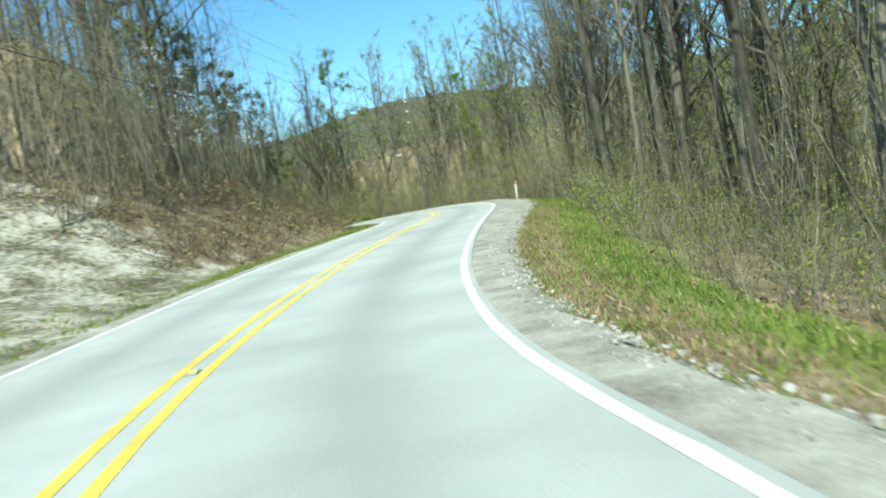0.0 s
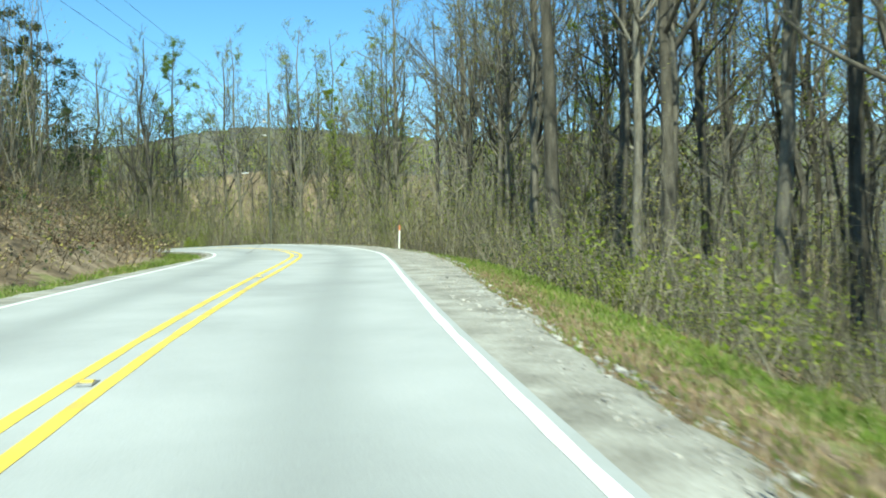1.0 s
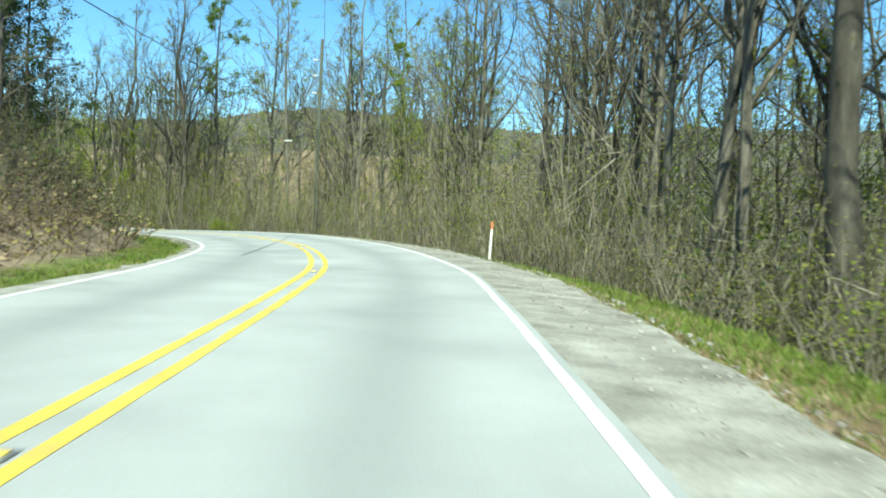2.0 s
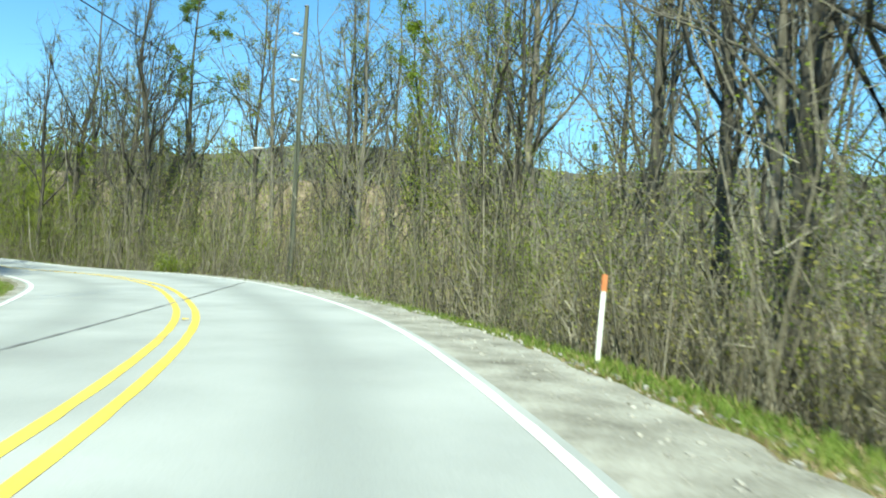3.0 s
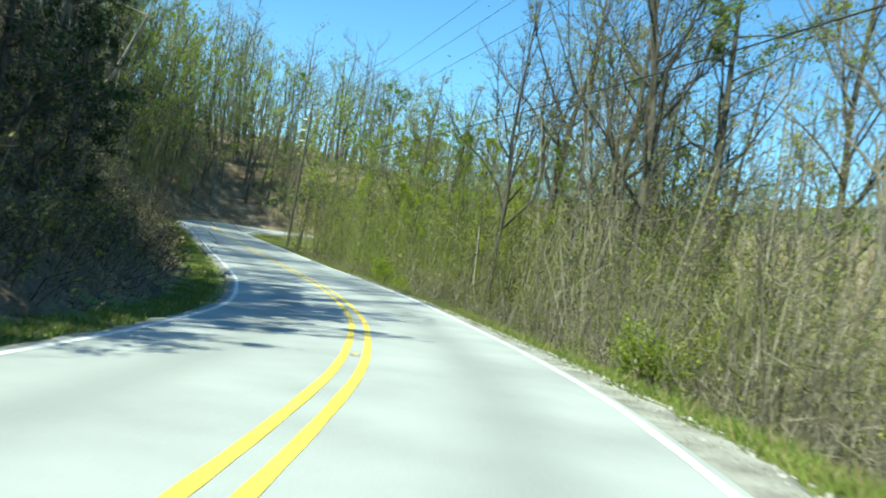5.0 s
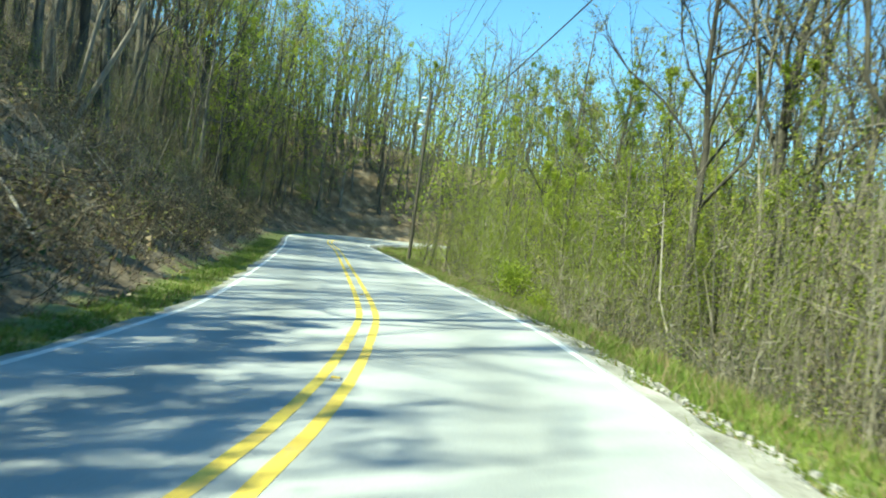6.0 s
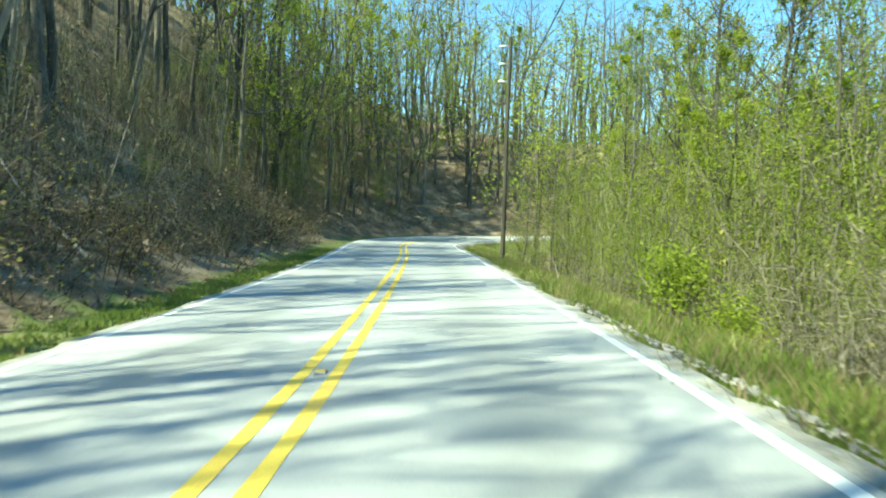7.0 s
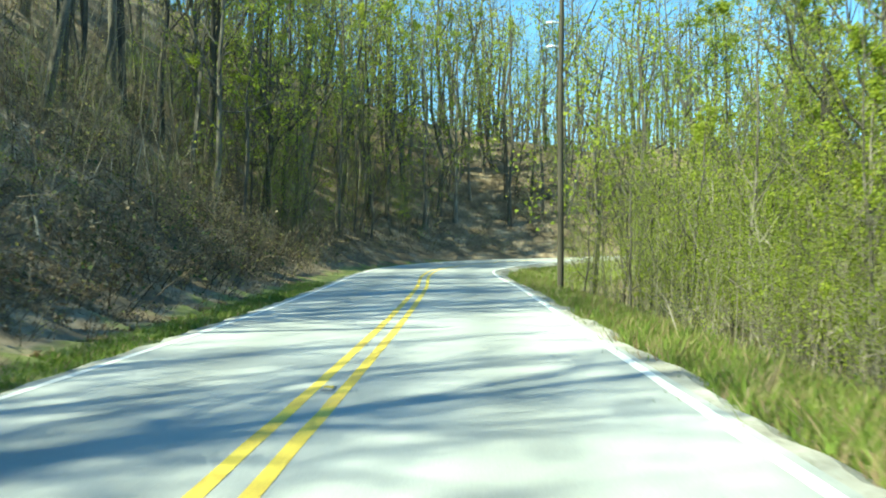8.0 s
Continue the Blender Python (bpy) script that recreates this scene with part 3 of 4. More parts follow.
# trees that stand out
plant("cedar", 1, -16.8, 42.0, 0.55, 10)
plant("flower", 0, -9.6, 35.0, 1.0, 40)
plant("flower", 0, -11.5, 39.0, 1.1, 140)
for s, l, sz in ((72, -9.6, 1.1), (75, -8.2, 0.95), (78, -9.4, 1.1), (81, -8.3, 0.9), (74, -12.5, 1.2), (80, -13, 1.2), (85, -10.5, 0.8), (73, -7.6, 0.65), (77, -11, 1.2), (84, -12.5, 1.15), (88, -11.5, 0.8), (82, -16, 1.4), (90, -15, 1.0), (76, -16, 1.5), (80, -7.2, 0.75), (83, -7.0, 0.65), (86, -7.1, 0.65), (89, -7.4, 0.6), (92, -7.9, 0.55)):
    p, _a = at_road(s, l)
    plant("cedar", int(s), p.x, p.y, sz, s * 50)
for s, l, sz in ((147, -10.4, 1.05), (150, -8.6, 0.9), (154, -9.6, 1.0), (158, -8.4, 0.95), (162, -9.8, 1.0), (149, -14, 1.1), (157, -14, 1.1), (153, -15, 1.0), (166, -8.8, 1.0), (170, -9.6, 1.05)):
    p, _a = at_road(s, l)
    plant("green", int(s), p.x, p.y, sz, s * 50)
plant("leafy", 2, 4.3, 82.0, 1.1, 120)
for s, l, sz in ((107, 13, 0.55), (110, 10, 0.5), (113, 14, 0.62), (116, 11, 0.55), (118, 16, 0.7), (121, 10, 0.5), (123, 13.5, 0.62), (126, 10.5, 0.55), (128, 15, 0.7), (131, 11.5, 0.6), (134, 14.5, 0.7), (137, 11, 0.6), (140, 15, 0.75), (144, 12, 0.65), (112, 19, 0.75), (120, 20, 0.8), (129, 20, 0.85)):
    p, _a = at_road(s, l)
    plant("leafy", int(s), p.x, p.y, sz * 1.45, s * 70)
for s, l, k in ((118, -12.4, 3), (121.5, -11, 2), (125, -12.5, 1)):
    p, _a = at_road(s, l)
    plant("bare", k, p.x, p.y, 0.85, s * 37, (-3, 2))
plant("ivy", 0, -10.2, 103.6, 1.0, 20, z=-0.6)
plant("bare", 1, -14.8, 110.6, 0.85, 70, (4, -6))
for x, y, k, sz, turn in ((8.6, 40.3, 0, 1.08, 0), (10.9, 41.4, 2, 0.95, 40), (11.4, 38.6, 1, 1.1, 90), (8.4, 34.2, 2, 0.6, 10), (9.4, 46.2, 1, 0.7, 120), (10.0, 52.7, 0, 0.7, 60), (9.4, 57.0, 1, 0.62, 200), (8.8, 62.8, 2, 0.66, 20)):
    plant("tall", k, x, y, sz, turn, (1, -1))
for x, y, top, kk in ((-56.1, 147.8, 24, "ivy"), (-52.4, 151.2, 23, "ivy"), (-53, 158, 25, "green"), (-49.8, 147.5, 21, "green"), (-44.6, 143.4, 20, "green")):
    g = float(ground_height(x, y)[0])
    plant(kk, 1, x, y, (top - g) / (24 if kk == "ivy" else 19), x * 40)
for x, y, top in ((-4.8, 100.1, 23.5), (1.2, 95.3, 22), (8.3, 85.5, 21), (6.8, 106, 24), (4.6, 95.5, 21), (7.3, 87.8, 18.5), (-3.5, 96.7, 22), (10, 52.3, 19), (10.2, 61, 19), (14.1, 47.3, 19), (9.2, 56.5, 18), (12.2, 57.5, 20), (7.2, 80.8, 19), (1.6, 89.5, 22), (11.5, 70.5, 20), (13.2, 63, 19), (15.5, 72, 20), (7.4, 72.3, 17), (13.5, 78, 19)):
    g = float(ground_height(x, y)[0])
    plant("haze" if y > 65 else "bare", int(abs(x) * 10), x, y, (top - g) / 21, x * 77)

for _ in range(130):
    p, _a = at_road(rng.uniform(-10, 60), rng.uniform(18, 60))
    far_places.append((p.x, p.y, 0, rng.uniform(0.8, 1.2), rng.uniform(0, 6.28), rng.normal() * 0.04, rng.integers(0, 99)))
for _ in range(190):
    p, _a = at_road(rng.uniform(66, 190), -rng.uniform(15, 62))
    if along(p.x, p.y)[1][0] < -11:
        far_places.append((p.x, p.y, 0, rng.uniform(0.7, 1.15), rng.uniform(0, 6.28), rng.normal() * 0.04, rng.integers(0, 99)))
for _ in range(300):
    x, y = rng.uniform(-150, 110), rng.uniform(-40, 240)
    s, l, _z, _c = along(x, y)
    if abs(l[0]) > 24 and not (x < -22 and y < 75):
        far_places.append((x, y, 0, rng.uniform(0.75, 1.15), rng.uniform(0, 6.28), rng.normal() * 0.03, rng.integers(0, 99)))
for _ in range(150):
    a, r = rng.uniform(0, 3.4), 130 + 170 * rng.uniform() ** 0.6
    far_places.append((-15 + r * math.cos(a), 75 + r * math.sin(a), 0, rng.uniform(0.8, 1.1), rng.uniform(0, 6.28), 0, rng.integers(0, 99)))
for _ in range(110):
    x, y = rng.uniform(-130, -62), rng.uniform(98, 168)
    if along(x, y)[1][0] < -11:
        far_places.append((x, y, 0, rng.uniform(0.75, 1.15), rng.uniform(0, 6.28), rng.normal() * 0.04, rng.integers(0, 99)))
far_places = np.array(far_places, float)
far_places[:, 2] = ground_height(far_places[:, 0], far_places[:, 1]) - 0.3


def far_tree(seed, h, leafy, mat, size, low=0.36):
    g = np.random.default_rng(seed)
    pile = Pile()
    top = np.array([g.normal() * 0.4, g.normal() * 0.4, h])
    top[:2] *= 2.2
    way = [np.zeros(3)] + [top * u + np.r_[g.normal(size=2) * 0.03 * h * u, 0] for u in (0.3, 0.55, 0.8)] + [top]
    pile.add(*tube(way, [0.17, 0.14, 0.10, 0.06, 0.015], 4))
    tips = []
    for k in range(8):
        f = low + (0.95 - low) * (k + g.uniform()) / 8
        b = np.array([np.interp(f, [0, 0.3, 0.55, 0.8, 1], [w[j] for w in way]) for j in range(3)])
        a = g.uniform(0, 6.28)
        L = h * (0.34 * (1 - f) + 0.09)
        e = b + np.array([math.cos(a) * L * 0.75, math.sin(a) * L * 0.75, L * g.uniform(0.4, 0.9)])
        pile.add(*tube([b, (b + e) / 2 + (0, 0, -0.1), e], [0.05, 0.035, 0.012], 3))
        for _ in range(8):
            c = b + (e - b) * g.uniform(0.3, 1)
            e2 = c + g.normal(size=3) * L * 0.3 + (0, 0, L * 0.25)
            pile.add(*ribbon(c, e2, 0.02, g))
            tips += [c, e2, (c + e2) / 2]
    t = np.array(tips)[g.integers(0, len(tips), leafy)] + g.normal(size=(leafy, 3)) * 0.45
    pile.leaves(t, size, g, mat)
    return pile.arrays()


FAR = [far_tree(1, 17, 120, 1, 0.10), far_tree(2, 19, 110, 1, 0.09), far_tree(3, 14, 220, 2, 0.10), far_tree(4, 18, 120, 1, 0.10), far_tree(5, 13, 200, 2, 0.10), far_tree(6, 20, 90, 1, 0.09)]
far_s, far_l, _z, _c = along(far_places[:, 0], far_places[:, 1])
on_hill = (far_l < -10) & (far_s > 60) & (far_s < 148)
scatter("far_woods", FAR, far_places[~on_hill], [BARK, BUDS, FRESH], "dense spring woodland of bare and budding trees behind the roadside", "woods")
HILL = [far_tree(31 + k, 16 + 2 * k, 70, 1, 0.07, 0.5) for k in range(4)]
scatter("hill_woods", HILL, far_places[on_hill], [BARK, BUDS, FRESH], "bare grey trees standing over leaf litter on the steep hillside", "woods")


def distant_crown(seed, mat):
    g = np.random.default_rng(seed)
    pile = Pile()
    pile.add(*tube([(0, 0, -1), (0.2, 0, 5), (0, 0.1, 10)], [0.25, 0.2, 0.05], 3))
    c = g.normal(size=(64, 3)) * (1.5, 1.5, 2.6) + (0, 0, 6.5)
    pile.leaves(c, 0.34, g, mat)
    return pile.arrays()


ridge_rows = []
for _ in range(800):
    a, r = rng.uniform(0.2, 3.3), 105 + 150 * rng.uniform()
    x, y = -15 + r * math.cos(a), 75 + r * math.sin(a)
    if abs(along(x, y)[1][0]) > 30:
        ridge_rows.append((x, y, float(ground_height(x, y)[0]) - 0.3, rng.uniform(0.6, 1.1), rng.uniform(0, 6.28), 0, rng.integers(0, 99)))
scatter("ridge_woods", [distant_crown(1, 1), distant_crown(2, 2), distant_crown(3, 1), distant_crown(4, 3)], ridge_rows, [BARK, BUDS, FRESH, TWIG],
        "distant budding woods in brown and green covering the ridge", "woods")


hill_rows = []
for s0, s1, l0, l1, n in ((146, 172, 9.0, 40, 46), (158, 190, 8.5, 45, 34), (150, 200, -8, -30, 15)):
    for _ in range(n):
        p, _a = at_road(rng.uniform(s0, s1), -l0 - (l1 - l0) * rng.uniform() ** 1.3)
        if abs(along(p.x, p.y)[1][0]) > 7.5:
            hill_rows.append((p.x, p.y, float(ground_height(p.x, p.y)[0]) - 0.3, rng.uniform(0.7, 1.25), rng.uniform(0, 6.28), rng.normal() * 0.04, rng.integers(0, 99)))
LEAFING = [far_tree(11, 15, 800, 2, 0.10, 0.12), far_tree(12, 12, 700, 2, 0.095, 0.12), far_tree(13, 17, 600, 1, 0.095), far_tree(14, 13, 700, 2, 0.10, 0.1)]
scatter("hillside_trees", LEAFING, hill_rows, [BARK, BUDS, FRESH], "leafing trees in fresh green behind the roadside and beyond the bend", "woods")


# ---- undergrowth ----
def bush(seed, h, stems, twigs, leafy, mat, size, spread=0.5):
    g = np.random.default_rng(seed)
    pile = Pile()
    tips = []
    for k in range(stems):
        a = g.uniform(0, 6.28)
        b = np.array([math.cos(a), math.sin(a), 0]) * g.uniform(0, spread * 0.6)
        t = b + np.array([math.cos(a) * spread * g.uniform(0.1, 1.4), math.sin(a) * spread * g.uniform(0.1, 1.4), h * g.uniform(0.5, 1.1)])
        mid = (b + t) / 2 + g.normal(size=3) * 0.06 * h
        pile.add(*tube([b - (0, 0, 0.15), mid, t], [0.010 + 0.0015 * h, 0.009, 0.004], 3))
        for _ in range(twigs):
            c = b + (t - b) * g.uniform(0.25, 1)
            e = c + g.normal(size=3) * 0.18 * h * 0.6 + (0, 0, 0.12 * h)
            pile.add(*ribbon(c, e, 0.010, g))
            tips += [c, e, (c + e) / 2]
    t = np.array(tips)[g.integers(0, len(tips), leafy)] + g.normal(size=(leafy, 3)) * 0.10 * h ** 0.5
    pile.leaves(t, size, g, mat)
    return pile.arrays()


def band(n, s0, s1, l0, l1, size0, size1, lean=0.12, power=1.0, sink=0.1):
    """Random places along the road: rows for scatter(). l0 is the edge by the road."""
    s = rng.uniform(s0, s1, n)
    l = l0 + (l1 - l0) * rng.uniform(0, 1, n) ** power
    x = np.interp(s, ARC, LINE[:, 0]) + np.interp(s, ARC, NOR[:, 0]) * l
    y = np.interp(s, ARC, LINE[:, 1]) + np.interp(s, ARC, NOR[:, 1]) * l
    s2, l2, _, _ = along(x, y)
    if l0 > 0:
        keep = l2 > 3.5 + shoulder(s2) + np.interp(s2, [0, 34, 46], [2.8, 2.5, 2.2])
    else:
        keep = l2 < l0 + 0.3
    keep &= ~((s2 < 25) & (l2 < -4) & (l2 > -17)) | (l0 > 0)
    x, y = x[keep], y[keep]
    m = len(x)
    return np.c_[x, y, ground_height(x, y) - sink, rng.uniform(size0, size1, m), rng.uniform(0, 6.28, m), rng.normal(size=m) * lean, rng.integers(0, 99, m)]


PLANT_MATS = [TWIG, BUDS, FRESH, DARKLEAF]
STICKS = [bush(70 + k, 5 + k, 3, 6, 72, 1 + k % 2, 0.025, 0.4) for k in range(4)]
BRUSH = [bush(80 + k, 2.2 + 0.3 * k, 4, 7, 40, (1, 1, 2, 1, 2)[k], 0.024, 0.85) for k in range(5)]
LEAFY = [bush(90 + k, 1.5, 5, 4, 150, 2 if k else 3, 0.036, 0.65) for k in range(3)]
scatter("sapling_thicket", STICKS, np.vstack([band(190, -8, 28, 9.5, 26, 0.6, 1.3), band(110, 28, 46, 9.0, 24, 0.6, 1.3), band(520, 46, 100, 7.0, 24, 0.6, 1.4, power=1.3), band(250, 84, 130, 9, 24, 0.7, 1.5), band(190, 26, 46, -8.5, -20, 0.7, 1.4), band(60, 44, 64, -11, -20, 0.7, 1.4), band(200, 62, 98, -6.5, -24, 0.5, 1.1), band(110, 98, 134, -9, -26, 0.5, 1.1), band(230, 112, 190, -8, -40, 0.6, 1.4), band(45, 4, 26, -19, -30, 0.8, 1.5)]),
        PLANT_MATS, "thicket of thin grey-brown saplings with sparse new leaves", "saplings")
scatter("roadside_brush", BRUSH, np.vstack([band(260, -8, 28, 7.0, 16, 0.25, 0.7), band(110, 28, 46, 7.0, 15, 0.35, 0.8), band(250, 46, 90, 5.6, 14, 0.4, 1.2), band(140, 88, 135, 6.0, 10, 0.3, 0.8), band(120, 24, 64, -7.5, -15, 0.3, 0.7), band(420, 64, 150, -5.6, -20, 0.3, 0.7, power=1.4), band(420, 130, 192, -7, -30, 0.4, 1.0)]),
        PLANT_MATS, "tangled brown brush with tawny buds along the verge", "brush")
scatter("leafy_undergrowth", LEAFY, np.vstack([band(170, -8, 70, 6.5, 14, 0.4, 1.0), band(80, 22, 48, 7.0, 13, 0.6, 1.3), band(60, 70, 100, 5.4, 9, 0.3, 0.9), band(100, 98, 140, 5.4, 9, 0.3, 0.9), band(160, 64, 92, -5.6, -12, 0.5, 1.2), band(160, 90, 165, -6.4, -18, 0.3, 0.9), band(60, 14, 60, -7, -12, 0.3, 0.7)]),
        PLANT_MATS, "low leafy undergrowth in fresh green at the wood's edge", "undergrowth")


def by_depth(rows):
    """Lower plants by the road, taller ones further in."""
    _s, l, _z, _c = along(rows[:, 0], rows[:, 1])
    rows[:, 3] *= np.interp(l, [5.5, 8, 12, 16], [0.35, 0.7, 1.2, 1.9])
    return rows


TALL_LEAFY = [bush(95 + k, 4.5 + k, 4, 8, 900, 2, 0.030, 0.8) for k in range(3)]
scatter("leafy_saplings", TALL_LEAFY, np.vstack([by_depth(band(250, 112, 150, 6.0, 17, 0.7, 1.35)), by_depth(band(40, 96, 113, 7.0, 17, 0.7, 1.35)), by_depth(band(28, 82, 98, 7, 16, 0.7, 1.3)), by_depth(band(45, 50, 82, 7, 14, 0.6, 1.2)), band(80, 148, 178, -7.2, -17, 0.6, 1.2), band(40, 114, 150, -8.5, -17, 0.28, 0.6)]),
        PLANT_MATS, "young trees in bright yellow-green leaf crowding the verge", "saplings")

BUDDING = [bush(150 + k, 6 + k, 4, 9, 250, (1, 2, 1, 2)[k], 0.05, 1.1) for k in range(4)]
scatter("budding_thicket", BUDDING, np.vstack([band(150, 40, 96, 9.5, 24, 0.6, 1.1), band(190, 25, 96, 20, 50, 0.8, 1.5), band(60, 90, 120, 12, 30, 0.8, 1.4)]),
        PLANT_MATS, "olive and tawny budding thicket on the slope below the road", "saplings")
TAWNY = [bush(120 + k, 1.7 + 0.3 * k, 5, 5, 110, 1 + (k == 2), 0.024, 0.7) for k in range(3)]
scatter("tawny_shrubs", TAWNY, np.vstack([band(330, -6, 28, 6.6, 14, 0.3, 0.8), band(330, 28, 66, 6.0, 14, 0.4, 1.4), band(130, 26, 62, -6.2, -12, 0.3, 0.8)]),
        PLANT_MATS, "budding tawny-green shrubs at the edge of the grass", "shrubs")
TANGLE = [bush(110 + k, 1.6 + 0.4 * k, 6, 9, 8, 1, 0.04, 0.9) for k in range(3)]
scatter("bare_brush", TANGLE, np.vstack([band(200, 98, 148, -5.6, -12, 0.3, 0.75), band(160, 62, 98, -5.5, -10, 0.4, 0.9), band(45, 24, 60, -6.2, -11, 0.3, 0.7), band(320, 40, 116, 5.6, 12, 0.5, 1.2), band(120, 140, 182, -7, -16, 0.6, 1.2)]),
        PLANT_MATS, "leafless grey-brown brush and vines along the banks", "brush")


def vines(seed, arcs, leafy, mat):
    """A mat of arching stems that root, rise, droop and lie over one another."""
    g = np.random.default_rng(seed)
    pile = Pile()
    tips = []
    for _ in range(arcs):
        a, length = g.uniform(0, 6.28), g.uniform(0.7, 2.0)
        b = np.r_[g.normal(size=2) * 0.55, -0.1]
        d = np.array([math.cos(a), math.sin(a), 0]) * length
        top = g.uniform(0.2, 0.75)
        q = [b + d * u + (0, 0, 4 * top * u * (1 - u) + 0.25 * u * g.uniform(-1, 0.6)) + g.normal(size=3) * 0.05 for u in (0, 0.25, 0.55, 0.8, 1.0)]
        w = g.uniform(0.006, 0.014)
        for k in range(4):
            pile.add(*ribbon(q[k], q[k + 1], w * (1 - 0.15 * k), g))
            tips += [q[k + 1], (q[k] + q[k + 1]) / 2]
    t = np.array(tips)[g.integers(0, len(tips), leafy)] + g.normal(size=(leafy, 3)) * 0.09
    pile.leaves(t, 0.032, g, mat)
    return pile.arrays()


VINES = [vines(140 + k, 13, (30, 50, 26, 60, 30)[k], (2, 2, 1, 3, 2)[k]) for k in range(5)]
scatter("vine_tangle", VINES, np.vstack([band(680, 92, 150, -7.2, -18, 0.6, 1.5, power=1.4, lean=0.4), band(240, 92, 150, -5.9, -8, 0.35, 0.6, lean=0.2), band(260, 62, 96, -6.6, -13, 0.6, 1.3, lean=0.4), band(150, 26, 60, -6.4, -11, 0.5, 1.1, lean=0.4), band(240, 128, 182, -6, -18, 0.8, 1.6, lean=0.4), band(240, 142, 180, -6.2, -11, 0.7, 1.3, lean=0.3)]),
        [BRIAR, STRAW, BUDS, DARKLEAF], "arching dead vines and briars tangled over the cut bank", "vines")

SCRUB = [bush(100 + k, 0.8, 4, 4, 18, 1 + k, 0.05, 0.9) for k in range(3)]
scatter("bank_scrub", SCRUB, np.vstack([band(1000, 64, 150, -5.6, -18, 0.5, 1.4, power=1.3), band(700, 62, 140, -4.9, -7, 0.25, 0.8), band(450, 26, 64, -5.4, -14, 0.5, 1.3, power=1.3), band(450, 140, 192, -7, -30, 0.6, 1.8)]),
        [BRIAR, STRAW, BUDS, DARKLEAF], "low tangle of dead stems, vines and leaves over the bank", "scrub")


def tuft(seed, n, h, w):
    g = np.random.default_rng(seed)
    pile = Pile()
    for _ in range(n):
        a = g.uniform(0, 6.28)
        b = np.array([g.normal() * 0.07, g.normal() * 0.07, 0])
        side = np.array([math.cos(a), math.sin(a), 0]) * w
        lean = np.array([g.normal() * 0.45, g.normal() * 0.45, 1]) * h * g.uniform(0.5, 1.2)
        pile.add(np.array([b - side, b + side, b + lean]), np.array([[0, 1, 2, -1]]), 0 if g.uniform() < 0.8 else 1)
    return pile.arrays()


TUFTS = [tuft(k, 8, 0.05 + 0.03 * k, 0.011) for k in range(4)]


def verge_rows(n, s0, s1, a, b, left=False):
    s = rng.uniform(s0, s1, n)
    l = rng.uniform(a, b, n)
    l = -3.7 - l if left else 3.45 + shoulder(s) + l
    x = np.interp(s, ARC, LINE[:, 0]) + np.interp(s, ARC, NOR[:, 0]) * l
    y = np.interp(s, ARC, LINE[:, 1]) + np.interp(s, ARC, NOR[:, 1]) * l
    return np.c_[x, y, ground_height(x, y) - 0.01, rng.uniform(0.6, 1.5, n), rng.uniform(0, 6.28, n), rng.normal(size=n) * 0.2, rng.integers(0, 99, n)]


scatter("verge_grass", TUFTS, np.vstack([verge_rows(2600, -2, 40, 1.3, 2.9), verge_rows(3000, 36, 64, 0.3, 2.6), verge_rows(350, -2, 62, -0.05, 1.0), verge_rows(3600, 60, 94, -0.3, 2.4), verge_rows(1500, 92, 135, -0.35, 1.0), verge_rows(1500, 134, 172, -0.3, 3.2), verge_rows(2400, 22, 66, 0.0, 1.5, True), verge_rows(5000, 64, 138, -0.1, 1.0, True), verge_rows(900, -2, 26, 0.0, 2.6, True), verge_rows(500, 3, 26, 2.0, 12, True)]),
        [GRASS, STRAW], "green verge grass with dry straw beside the shoulder", "grass")


TALL_TUFTS = [tuft(20 + k, 14, 0.15 + 0.04 * k, 0.009) for k in range(3)]
scatter("tall_grass", TALL_TUFTS, np.vstack([verge_rows(3400, 92, 138, 0.1, 2.6), verge_rows(900, 136, 165, 0.4, 4.0), verge_rows(500, 64, 92, 0.9, 2.4)]),
        [GRASS, STRAW], "tall fresh grass and weeds on the verge below the leafy saplings", "grass")
scatter("dry_grass", TUFTS[:2], np.vstack([verge_rows(1500, -2, 62, -0.35, 0.4), verge_rows(500, 24, 62, -0.9, 0.3), verge_rows(4800, -2, 46, -0.15, 1.6), verge_rows(900, 44, 60, -0.15, 0.6), verge_rows(700, 60, 120, -0.1, 0.7), verge_rows(500, 3, 26, 0.4, 12, True)]),
        [STRAW, GRASS], "short dry straw-coloured grass at the gravel's edge", "grass")


def litter(name, rows, label):
    pile = Pile()
    pile.leaves(rows, 0.075, np.random.default_rng(3), 0, 0.6)
    return tagged(pile.build(name, [STRAW]), label, "dead leaves", kind="stuff")


lit = np.vstack([band(9000, 24, 64, -4.9, -12, 1, 1, power=1.2, sink=-0.02), band(14000, 64, 160, -5.0, -18, 1, 1, power=1.3, sink=-0.02), band(14000, 64, 140, -4.7, -9, 1, 1, power=1.2, sink=-0.03), band(12000, 94, 142, -5, -24, 1, 1, sink=-0.03), band(6000, -8, 130, 5.5, 10, 1, 1, sink=-0.02)])
litter("dead_leaves", lit[:, :3], "scattered pale brown dead leaves on the banks")


